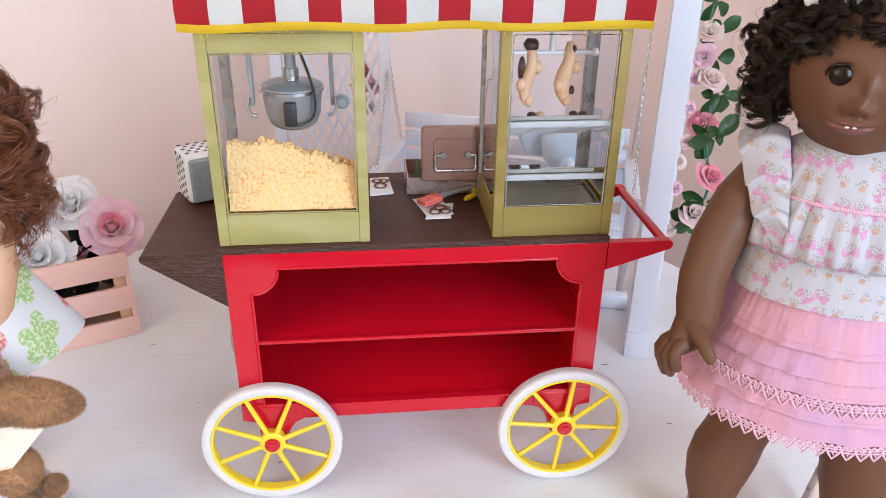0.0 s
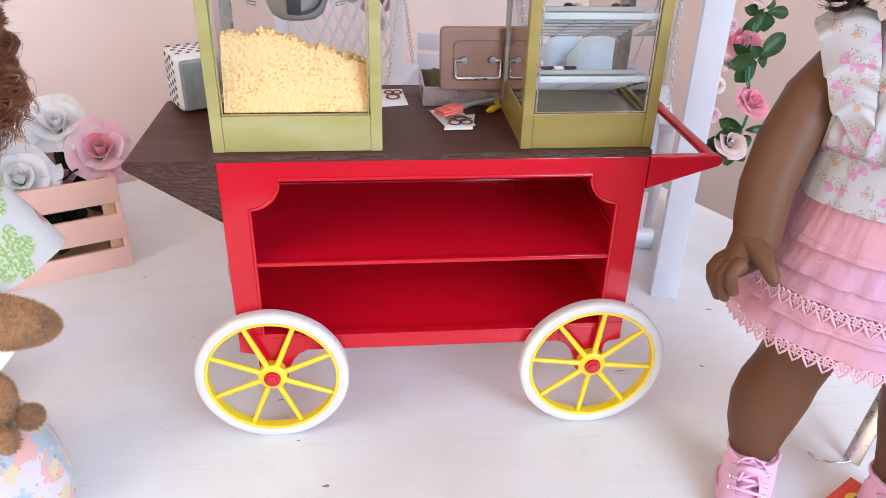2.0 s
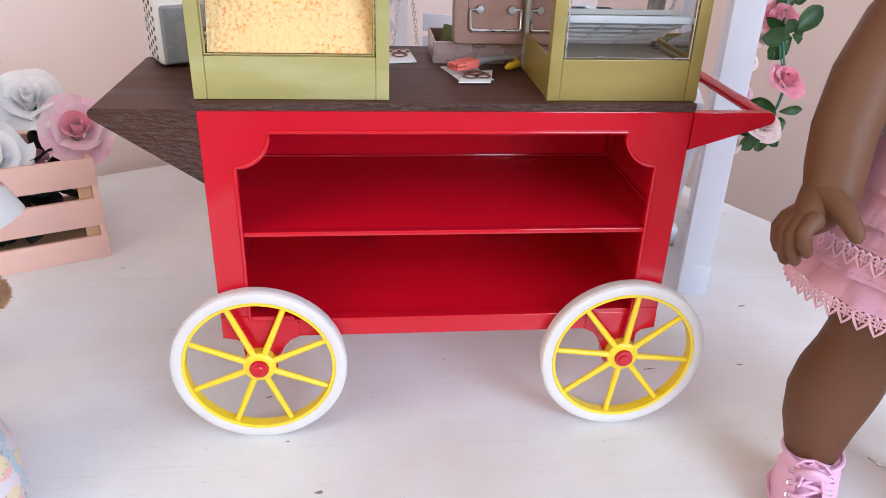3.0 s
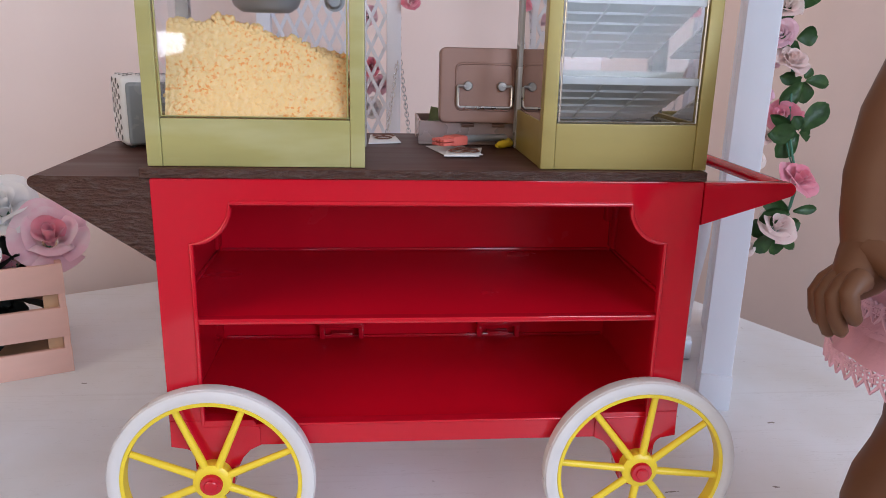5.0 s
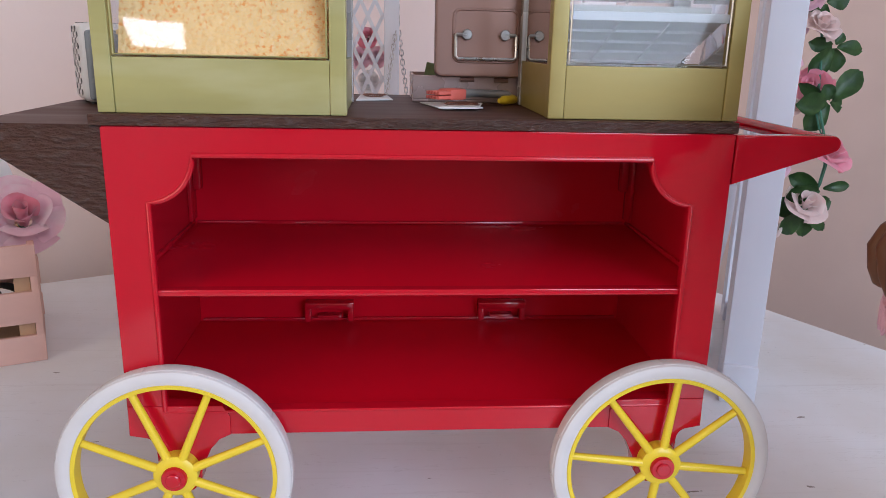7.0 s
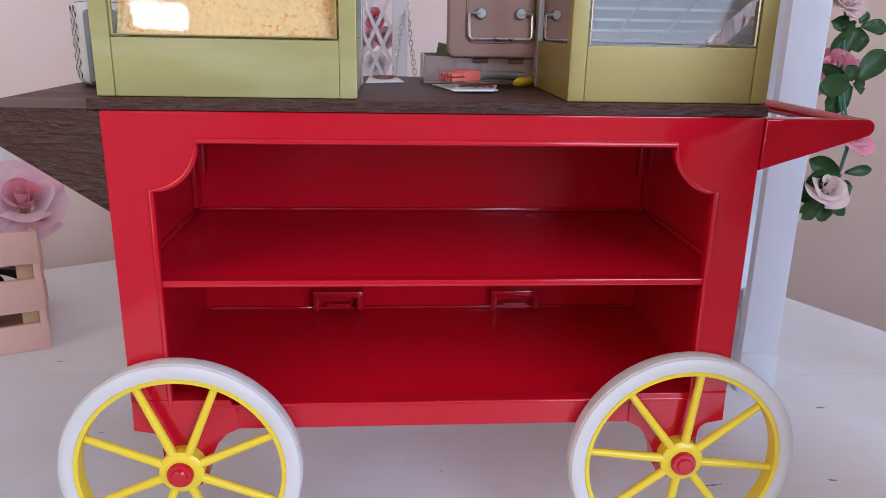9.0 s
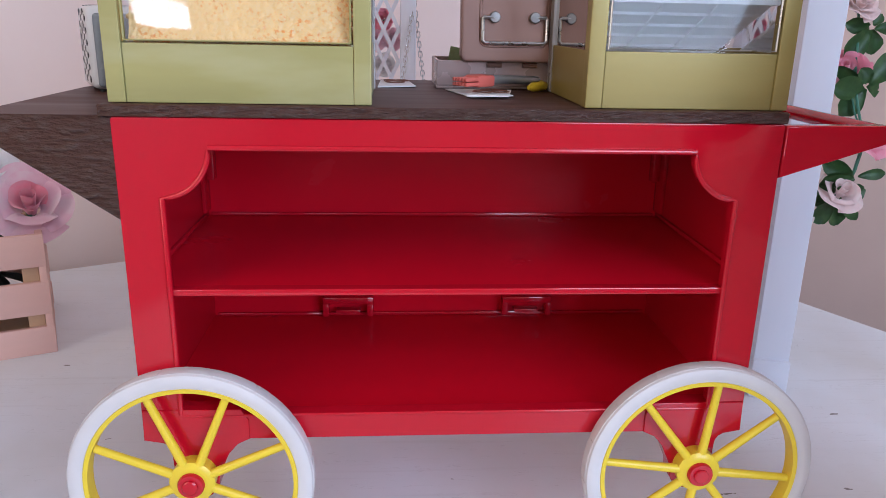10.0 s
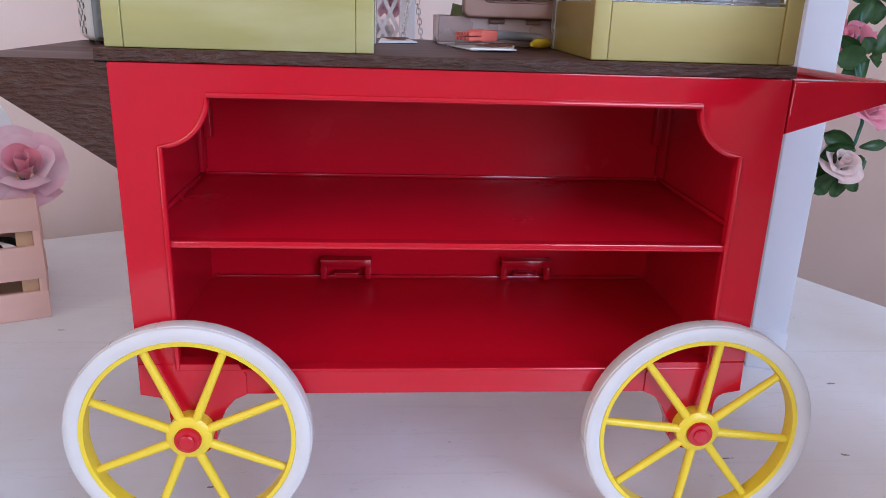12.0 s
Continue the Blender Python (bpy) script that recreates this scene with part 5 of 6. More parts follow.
# ---- the white garden swing ----
def garden_swing():
    s = thing("garden_swing", (0.15, 0.33, 0), "white wooden doll garden swing with lattice side", "swing")
    side = Vector((0.30, 0.954, 0))
    aim = math.degrees(math.atan2(side.y, side.x)) - 90
    frames = (Vector((0.2655, 0.187, 0)), Vector((-0.050, 0.300, 0)))
    for f in frames[:1]:
        back = Vector((0.42, 0.907, 0))
        rear, lean = f + back * 0.195, math.degrees(math.atan2(back.y, back.x)) - 90
        for q, p in enumerate((f, rear)):
            part("post", one(box, -0.0128, 0.0128, -0.010, 0.010, TZ, 0.62, 0.0012, m=Matrix.Translation(p) @ pose(0, 0, 0, 0, 0, aim)), WHITE_WOOD, s)
        part("foot_block", one(box, -0.0135, 0.0135, -0.014, 0.012, TZ, 0.034, 0.0012, m=Matrix.Translation(f) @ pose(0, 0, 0, 0, 0, aim)), WHITE_WOOD, s)
        part("foot_beam", one(box, -0.008, 0.008, 0.012, 0.185, 0.004, 0.024, 0.001, m=Matrix.Translation(f) @ pose(0, 0, 0, 0, 0, lean)), WHITE_WOOD, s)
        part("base_rail", one(box, -0.190, -0.0085, 0.092, 0.108, 0.003, 0.023, 0.001, m=Matrix.Translation(f) @ pose(0, 0, 0, 0, 0, lean + 8)), WHITE_WOOD, s)
        part("head_beam", one(box, -0.008, 0.008, -0.03, 0.225, 0.622, 0.640, 0.001, m=Matrix.Translation(f) @ pose(0, 0, 0, 0, 0, lean)), WHITE_WOOD, s)
    # lattice screen with its pilaster, square to the front
    part("pilaster", one(box, -0.0205, -0.0060, 0.396, 0.410, TZ, 0.62, 0.0010), WHITE_WOOD, s)
    part("pilaster", one(box, -0.1500, -0.1360, 0.396, 0.410, TZ, 0.62, 0.0010), WHITE_WOOD, s)
    lat = part("lattice_rail", one(box, -0.1360, -0.0205, 0.399, 0.407, 0.05, 0.06, 0.0005), WHITE_WOOD, s)
    part("lattice_rail", one(box, -0.1360, -0.0205, 0.399, 0.407, 0.60, 0.61, 0.0005), WHITE_WOOD, s)
    lo, hi, xa, xb, steep = 0.06, 0.60, -0.1358, -0.0207, 2.1
    for d in (-1, 1):
        for i in range(-9, 19):
            z0 = 0.06 + i * 0.0295
            za, zb = (z0, z0 + (xb - xa) * steep) if d > 0 else (z0 + (xb - xa) * steep, z0)
            pts = []
            for q in range(41):
                t = q / 40
                z = za + (zb - za) * t
                if lo <= z <= hi:
                    pts.append((xa + (xb - xa) * t, z))
            if len(pts) > 2:
                (x0, z0), (x1, z1) = pts[0], pts[-1]
                ln = math.hypot(x1 - x0, z1 - z0)
                nx, nz = -(z1 - z0) / ln * 0.0017, (x1 - x0) / ln * 0.0017
                y = 0.4018 + 0.0012 * d
                part("lattice_slat", one(prism, [(x0 - nx, z0 - nz), (x0 + nx, z0 + nz), (x1 + nx, z1 + nz), (x1 - nx, z1 - nz)], "xz", y, y + 0.0022), WHITE_WOOD, lat)
    part("top_beam", one(tube, [frames[0] + side * 0.1 + Vector((0, 0, 0.632)), frames[1] + side * 0.1 + Vector((0, 0, 0.632))], 0.010, 4), WHITE_WOOD, s)
    # bench seat, hung on chains
    across = (frames[0] - frames[1]).normalized()
    mid = (frames[0] + frames[1]) / 2 + side * 0.095
    m = Matrix(((across.x, side.x, 0, mid.x), (across.y, side.y, 0, mid.y), (0, 0, 1, 0), (0, 0, 0, 1)))
    for i in range(5):
        y = -0.055 + i * 0.026
        part("seat_slat", one(box, -0.153, 0.140, y, y + 0.021, 0.098, 0.104, 0.0008, m=m), WHITE_WOOD, s)
    for i in range(4):
        part("back_slat", one(box, -0.153, 0.140, 0.074, 0.080, 0.118 + i * 0.026, 0.138 + i * 0.026, 0.0008, m=m), WHITE_WOOD, s)
    for x in (-0.158, 0.1455):
        part("arm_rest", one(box, x - 0.008, x + 0.008, -0.058, 0.084, 0.170, 0.177, 0.001, m=m), WHITE_WOOD, s)
        board = [(x - 0.006, 0.056), (x + 0.002, 0.056)] + [(x + 0.002 + 0.008 * (0.5 - 0.5 * math.cos(math.pi * k / 8)), 0.062 + 0.0115 * k) for k in range(1, 9)] + [(x + 0.010, 0.1695), (x - 0.006, 0.1695)]
        part("arm_post", one(prism, board, "xz", -0.055, -0.049, bev=0.0006), WHITE_WOOD, s).data.transform(m)
        part("back_post", one(box, x - 0.006, x + 0.006, 0.070, 0.080, 0.070, 0.1695, 0.001, m=m), WHITE_WOOD, s)

    def chain(a, b):
        a, b = Vector(a), Vector(b)
        d = b - a
        n = int(d.length / 0.0050)
        q = d.to_track_quat("X", "Z").to_matrix().to_4x4()
        ring = [(0.0019 * math.cos(t) + (0.0016 if math.cos(t) > 0 else -0.0016), 0.0018 * math.sin(t), 0) for t in (2 * math.pi * i / 10 for i in range(10))]
        flat = bmesh.new()
        tube(flat, ring, 0.00045, 5, closed=True)
        me = mesh_of("chain_link", flat, STEEL)
        for i in range(min(n, 74)):       # the upper reach, out of sight, is one piece below
            ob = new("chain_link", me)
            ob.parent = s
            ob.matrix_parent_inverse = Matrix.Translation(-s.location)
            ob.matrix_basis = Matrix.Translation(a + d * ((i + 0.5) / n)) @ q @ pose(0, 0, 0, 90 * (i % 2) + 20, 0, 0)
        up = bmesh.new()
        for i in range(74, n):
            mm = Matrix.Translation(a + d * ((i + 0.5) / n)) @ q @ pose(0, 0, 0, 90 * (i % 2) + 20, 0, 0)
            tube(up, [mm @ Vector(p) for p in ring], 0.00045, 5, closed=True)
        part("chain_length", up, STEEL, s)
    for x in (-0.158, 0.1455):
        ring = m @ Vector((x, 0.016, 0.295))
        chain(m @ Vector((x, -0.046, 0.179)), ring)
        chain(m @ Vector((x, 0.072, 0.179)), ring)
        chain(ring, m @ Vector((x, 0.012, 0.625)))
    return m


SWING = garden_swing()


def blue_plush():
    bm = bmesh.new()
    T = SWING
    for c, r in (((0.070, 0.010, 0.150), (0.040, 0.038, 0.046)), ((0.070, -0.002, 0.215), (0.036, 0.032, 0.032)), ((0.110, 0.004, 0.222), (0.022, 0.010, 0.026)),
                 ((0.030, 0.004, 0.222), (0.022, 0.010, 0.026)), ((0.045, -0.045, 0.118), (0.016, 0.034, 0.015)), ((0.098, -0.045, 0.118), (0.016, 0.034, 0.015)),
                 ((0.032, -0.020, 0.165), (0.013, 0.026, 0.014)), ((0.108, -0.020, 0.165), (0.013, 0.026, 0.014)), ((0.070, -0.040, 0.200), (0.009, 0.020, 0.010))):
        ball(bm, T @ Vector(c), r, 3, lump=0.003, freq=70)
    paint(bm, 0)
    for dx in (-0.006, 0.006):
        ball(bm, T @ Vector((0.070 + dx, -0.030, 0.172)), (0.008, 0.003, 0.009), 2)
    ball(bm, T @ Vector((0.070, -0.0295, 0.164)), (0.008, 0.003, 0.010), 2)
    paint(bm, 1)
    solo("plush_animal", bm, [BLUE_PLUSH, HEART_M], "pale blue plush animal with pink heart sitting on the swing", "plush toy")


blue_plush()


# ---- the crate of flowers ----
def crate():
    ang = 23.7
    m = pose(-0.3120, 0.2745, TZ, 0, 0, ang)      # front bottom right corner; local -x runs along the front
    L, D = 0.240, 0.130
    c = thing("flower_crate", (-0.42, 0.30, 0), "pale pink painted wooden crate with slatted sides", "crate")
    lean = Matrix.Identity(4)
    lean[1][2] = 0.20                             # the long sides slope back as they rise
    for z0, z1 in ((0.0, 0.0225), (0.0328, 0.0598), (0.0722, 0.0990)):
        part("slat", one(box, -L, 0, 0, 0.005, z0, z1, 0.0008, m=m @ lean), CRATE_M, c)
        part("slat", one(box, -L, 0, D - 0.005, D, z0, z1, 0.0008, m=m), CRATE_M, c)
    for x0, x1 in ((-0.0062, -0.0004), (-L + 0.0004, -L + 0.0062)):
        part("end_board", one(box, x0, x1, 0.0002, D - 0.0302, 0.0003, 0.0985, 0.0008, m=m @ lean), CRATE_M, c)
    for x in (-0.0190, -L + 0.0065):
        part("corner_block", one(box, x, x + 0.0125, 0.0054, 0.0160, 0.001, 0.0955, 0.0006, m=m @ lean), RAW_WOOD, c)
        part("corner_block", one(box, x, x + 0.0125, D - 0.0160, D - 0.0054, 0.001, 0.0955, 0.0006, m=m), RAW_WOOD, c)
    part("crate_floor", one(box, -L + 0.006, -0.006, 0.006, D - 0.006, 0.002, 0.006, m=m), RAW_WOOD, c)
    dark = bmesh.new()
    rnd = random.Random(8)
    for i in range(130):
        p = m @ Vector((rnd.uniform(-L + 0.045, -0.045), rnd.uniform(0.042, D - 0.042), 0.012 + rnd.uniform(0.0, 0.078)))
        leaf_mesh(dark, Matrix.Translation(p) @ pose(0, 0, 0, rnd.uniform(0, 360), rnd.uniform(0, 360), rnd.uniform(0, 360)), 0.034, 0.014)
    solo("silk_foliage", dark, material("blackish_green_silk", (0.02, 0.025, 0.02), rough=0.6, vary=0.3), "dark silk foliage filling the pink crate", "foliage", kind="stuff", sharp=80)
    G = "flowers in the crate"

    for (x, y, z), r, fc, mt, lab, sd, mi, lo in (
            ((-0.3405, 0.322, 0.120), 0.0300, (0.30, -0.66, 0.66), ROSE_PINK, "large soft pink silk rose in the crate", 31, ROSE_DEEP, 1.0),
            ((-0.3740, 0.308, 0.096), 0.0210, (0.0, -0.9, 0.3), ROSE_DEEP, "deep pink silk rosebud in the crate", 32, None, 0.5),
            ((-0.3860, 0.336, 0.146), 0.0290, (0.22, -0.66, 0.72), ROSE_WHITE, "large white silk rose in the crate", 33, None, 1.0),
            ((-0.4120, 0.280, 0.106), 0.0310, (0.32, -0.76, 0.56), ROSE_WHITE, "large white silk rose hanging over the crate's edge", 34, None, 1.0),
            ((-0.4400, 0.300, 0.148), 0.0280, (-0.2, -0.5, 0.8), ROSE_WHITE, "large white silk rose in the crate", 35, None, 1.0),
            ((-0.4800, 0.270, 0.130), 0.0280, (-0.2, -0.5, 0.8), ROSE_PINK, "soft pink silk rose in the crate", 36, None, 1.0)):
        rose("silk_flower", Vector((x, y, z)), r, fc, mt, lab, G, sd, mi, lo)


crate()


# ---- dolls and plush, each one plain shape ----
def locks(bm, roots, rnd, strands, thick, length, coil, turns, spread):
    """Locks of hair: bundles of thin strands that share one winding path. roots is a list of (place, outward way, downward way)."""
    for p, out, down in roots:
        s1 = down.cross(out).normalized()
        s2 = down.cross(s1)
        a0, turn = rnd.uniform(0, 6.28), rnd.choice((-1, 1)) * turns * rnd.uniform(0.75, 1.25)
        rad, ln = coil * rnd.uniform(0.7, 1.15), length * rnd.uniform(0.75, 1.2)
        n = max(9, int(9 * turns))
        for _ in range(strands):
            da, dz, dr = rnd.gauss(0, 0.20), rnd.gauss(0, spread), rnd.uniform(0.85, 1.10)
            stray = 1.3 if rnd.random() < 0.03 else 1.0
            o = (s1 * rnd.gauss(0, 1) + s2 * rnd.gauss(0, 1)) * spread * 0.5
            pts = []
            for i in range(n):
                t = i / (n - 1)
                a = a0 + da + turn * 6.28 * t
                pts.append(p + o * (0.4 + t) + down * (ln * stray * (t - 0.15) + dz) + (s1 * math.cos(a) + s2 * math.sin(a)) * rad * dr * stray * min(1.0, 0.35 + 1.6 * t))
            face = Vector((rnd.uniform(-1, 1), rnd.uniform(-1, 1), rnd.uniform(-1, 1)))
            before = None
            for i in range(n):
                d = pts[min(n - 1, i + 1)] - pts[max(0, i - 1)]
                w = d.cross(face).normalized() * thick * (0.35 + 0.65 * math.sin(3.14 * (i + 0.6) / (n + 0.2)))
                pair = (bm.verts.new(pts[i] - w), bm.verts.new(pts[i] + w))
                if before:
                    bm.faces.new((before[0], before[1], pair[1], pair[0]))
                before = pair


def roots_on(c, r, count, rnd, keep=None, wild=0.5, fall=1.0):
    out = []
    while len(out) < count:
        d = Vector((rnd.gauss(0, 1), rnd.gauss(0, 1), rnd.gauss(0, 1))).normalized()
        p = Vector(c) + Vector((d.x * r[0], d.y * r[1], d.z * r[2]))
        if keep and not keep(p):
            continue
        way = Vector((rnd.uniform(-1, 1) * wild, rnd.uniform(-1, 1) * wild, -fall))
        way = (way - d * way.dot(d) * 0.75).normalized()
        out.append((p, d, way))
    return out


def doll_standing():
    bm = bmesh.new()
    # in the doll's own frame: x to her left, y backward, z up; she faces -y
    # skin
    stance = ((-0.040, 0.0), (0.056, 0.012))
    for sx, sy in stance:
        leg = [(0.000, 0.010, 0.0140), (0.000, 0.026, 0.0145), (-0.001, 0.045, 0.0175), (-0.002, 0.062, 0.0215), (-0.001, 0.080, 0.0245), (0.002, 0.096, 0.0250), (0.006, 0.112, 0.0232), (0.010, 0.128, 0.0236), (0.012, 0.160, 0.0265), (0.012, 0.200, 0.0275)]
        tube(bm, [(sx + (dx if sx < 0 else -dx), sy, z) for dx, z, r in leg], [r for dx, z, r in leg], 32)
    tube(bm, [(0.054, 0.002, 0.324), (0.070, -0.002, 0.309), (0.084, -0.006, 0.285), (0.092, -0.010, 0.262), (0.094, -0.018, 0.243), (0.092, -0.028, 0.222), (0.090, -0.032, 0.200)], [0.014, 0.0165, 0.0168, 0.0155, 0.0148, 0.0125, 0.006], 16)
    tube(bm, [(-0.003, 0.002, 0.325), (-0.004, 0.0, 0.356)], 0.017, 18)
    hc = Vector((-0.007, 0.002, 0.3915))
    ico, lip_verts = bmesh.ops.create_icosphere(bm, subdivisions=7, radius=1)["verts"], set()
    for v in ico:
        q = v.co.copy()
        low = max(0.0, -q.z)
        s = Vector((0.0450 * (1 - 0.18 * low ** 1.6), 0.0460 * (1 - 0.06 * low), 0.0500 + 0.0065 * low))
        w = Vector((q.x * s.x, q.y * s.y, q.z * s.z))
        if q.y < 0:
            g = lambda x, z, sx, sz: math.exp(-((q.x - x) / sx) ** 2 - ((q.z - z) / sz) ** 2)
            w.y -= 0.0070 * g(-0.14, -0.22, 0.10, 0.085) + 0.0030 * g(-0.07, -0.04, 0.07, 0.16) + 0.0028 * (g(-0.27, -0.26, 0.06, 0.06) + g(-0.01, -0.26, 0.06, 0.06))         # nose
            w.y += 0.0016 * (g(-0.215, -0.325, 0.035, 0.022) + g(-0.065, -0.325, 0.035, 0.022))      # nostrils
            w.y -= 0.0030 * g(-0.14, -0.45, 0.30, 0.12) + 0.0026 * g(0, -0.82, 0.22, 0.16)         # mouth and chin
            w.y += 0.0034 * (g(-0.40, 0.09, 0.20, 0.14) + g(0.40, 0.09, 0.20, 0.14))           # eye hollows
            w.y -= 0.0026 * (g(-0.52, -0.38, 0.26, 0.24) + g(0.52, -0.38, 0.26, 0.24))         # cheeks
        mx, mz = q.x + 0.17, q.z + 0.450 - 0.20 * (q.x + 0.17) ** 2
        cap = max(0.0, 1 - (mx / 0.31) ** 2)
        if q.y < 0:
            lipped = (0 <= mz < 0.062 * cap ** 0.8 - 0.014 * math.exp(-(mx / 0.05) ** 2)) or (-0.098 * cap < mz < 0)
            if -0.13 < mz < 0.10 and cap > 0:
                w.y -= 0.0016 * cap ** 0.7 * math.exp(-((mz + 0.015) / 0.075) ** 2) - 0.0021 * cap ** 0.5 * math.exp(-(mz / 0.016) ** 2)
            if lipped or abs(mz) < 0.008 and cap > 0:
                lip_verts.add(v)
        v.co = hc + w
    for v in ico:
        for fc in v.link_faces:
            if not fc.tag and all(u in lip_verts for u in fc.verts):
                fc.tag, fc.material_index = True, 3
    paint(bm, 0)
    # hair
    rnd = random.Random(11)
    hk = hc + Vector((0.0, 0.016, 0.014))
    ball(bm, hk, (0.0465, 0.043, 0.048), 4, lump=0.006, freq=90)
    bun = hc + Vector((-0.049, 0.012, 0.004))
    ball(bm, bun, (0.017, 0.020, 0.030), 3, lump=0.006, freq=110)
    ball(bm, hc + Vector((0.056, 0.016, 0.002)), (0.018, 0.022, 0.034), 3, lump=0.006, freq=110)
    face = lambda p: not (p.y < hc.y - 0.014 and p.z < hc.z + 0.030 and abs(p.x - hc.x) < 0.046)
    locks(bm, roots_on(hk, (0.0500, 0.048, 0.052), 170, rnd, face), rnd, 80, 0.00016, 0.022, 0.0056, 1.6, 0.0008)
    locks(bm, roots_on(bun, (0.014, 0.020, 0.030), 85, rnd, None, 0.6), rnd, 80, 0.00016, 0.024, 0.0062, 1.6, 0.0008)
    locks(bm, roots_on(bun + Vector((-0.003, -0.004, -0.012)), (0.013, 0.016, 0.016), 34, rnd, None, 0.9), rnd, 44, 0.00013, 0.020, 0.0066, 1.5, 0.0011)
    locks(bm, roots_on(hc + Vector((0.058, 0.014, 0.0)), (0.018, 0.022, 0.034), 24, rnd), rnd, 14, 0.0005, 0.022, 0.0058, 1.7, 0.0013)
    locks(bm, roots_on(hc + Vector((0.0, -0.030, 0.036)), (0.039, 0.013, 0.011), 80, rnd, None, 0.7), rnd, 70, 0.00016, 0.015, 0.0050, 1.3, 0.0008)
    locks(bm, roots_on(hc + Vector((-0.034, -0.024, 0.026)), (0.010, 0.010, 0.010), 22, rnd, None, 0.7), rnd, 70, 0.00016, 0.015, 0.0050, 1.3, 0.0008)
    paint(bm, 1)
    for sx in (-1, 1):
        ball(bm, hc + Vector((sx * 0.0178, -0.0398, 0.0042)), (0.0064, 0.0036, 0.0060), 4)
        tube(bm, [hc + Vector((sx * (0.0178 + 0.0080 * math.cos(a)), -0.0420 + 0.0026 * abs(math.cos(a)), 0.0042 + 0.0066 * math.sin(a))) for a in (-0.2, 0.2, 0.6, 1.1, 1.6, 2.1, 2.6, 3.05)], [0.0004, 0.0008, 0.0009, 0.0009, 0.0009, 0.0008, 0.0006, 0.0003], 6)
        for k in range(9):
            a = 0.1 + k * 0.22
            p = hc + Vector((sx * (0.0178 + 0.0080 * math.cos(a)), -0.0420 + 0.0026 * abs(math.cos(a)), 0.0042 + 0.0066 * math.sin(a)))
            tube(bm, [p, p + Vector((sx * 0.0022 * math.cos(a), -0.0022, 0.0020))], [0.0002, 0.00005], 3)
    paint(bm, 2)
    for sx in (-1, 1):
        ball(bm, hc + Vector((-0.0075 + sx * 0.0019, -0.0455, -0.0232)), (0.0014, 0.0010, 0.0006), 2)
        for z in (-0.012, 0.002):
            ball(bm, hc + Vector((sx * 0.0462, -0.010, z)), 0.0014, 2)
    paint(bm, 9)
    # blouse: gathered bodice, a seam, a small peplum
    def fold(t, i):
        pleat = 0.062 * (abs(math.sin(9.5 * t + 0.9 * math.sin(3 * t))) ** 0.5 - 0.7) + 0.020 * math.sin(31 * t + 0.5 * i) + 0.008 * math.sin(53 * t)
        return 1 + pleat * (1.0 if 5 < i < 9 else 0.4 if i in (5, 9) else 0.13)
    lathe(bm, [(0.0655, 0.252), (0.0640, 0.257), (0.0612, 0.268), (0.0590, 0.279), (0.0588, 0.2812), (0.0635, 0.2822), (0.0655, 0.2860), (0.0650, 0.294), (0.0615, 0.306), (0.0565, 0.318), (0.0535, 0.330), (0.0450, 0.343), (0.0330, 0.3505), (0.0235, 0.3525), (0.0200, 0.3510)],
          Matrix.Diagonal((1, 0.76, 1, 1)), 300, fold)
    for sx in (-1, 1):
        seam = [Vector((sx * x, y, z)) for x, y, z in ((0.032, 0.034, 0.322), (0.038, 0.028, 0.338), (0.043, 0.014, 0.349), (0.043, -0.004, 0.351), (0.041, -0.018, 0.346), (0.038, -0.0285, 0.333), (0.036, -0.0345, 0.317), (0.034, -0.0410, 0.303), (0.032, -0.0440, 0.291))]
        fine = [seam[min(8, i // 12)].lerp(seam[min(8, i // 12 + 1)], (i % 12) / 12) for i in range(97)]
        rows = []
        for i, p in enumerate(fine):
            t = i / 96
            w = 0.029 * math.sin(math.pi * min(1, 0.20 + t * 0.80)) ** 0.55
            ph = 2 * math.pi * 5.0 * (t + 0.035 * math.sin(9 * t))
            front = Vector((0, -1, 0)) if t > 0.5 else Vector((0, -(t / 0.5), 1 - t)).normalized()
            along = (fine[min(96, i + 1)] - fine[max(0, i - 1)]).normalized()
            row = []
            for q in (0, 0.2, 0.4, 0.6, 0.8, 1.0):
                out = Vector((sx * w * q, 0.004 * q, -0.30 * w * q * q + 0.004 * math.sin(3.1 * q)))
                row.append(bm.verts.new(p + out + front * (0.0012 + 0.0022 * q ** 0.8 * math.sin(ph) + 0.0014 * (1 - q) * math.sin(ph * 2.0)) + along * 0.0030 * q * math.cos(ph)))
            rows.append(row)
        for A, B in zip(rows, rows[1:]):
            for q in range(5):
                bm.faces.new((A[q], A[q + 1], B[q + 1], B[q]))
    paint(bm, 4)
    # tiered skirt: each gathered tier hangs over the next one's top
    hems = [(0.0690, 0.2262), (0.0735, 0.2100), (0.0776, 0.1985), (0.0816, 0.1830), (0.0856, 0.1705)]
    for k, (r1, z1) in enumerate(hems):
        r0, z0 = (0.0580, 0.2660) if k == 0 else (hems[k - 1][0] - 0.0062, hems[k - 1][1] + 0.0110)
        prof = [(r0 + (r1 - r0) * (i / 9) ** 1.5, z0 + (z1 - z0) * i / 9) for i in range(10)]
        prof += [(r1 - 0.0007, z1 - 0.0002), (r1 - 0.0012, z1 + 0.0015), (r0 + (r1 - r0) * 0.3 - 0.001, (z0 + z1) / 2)]

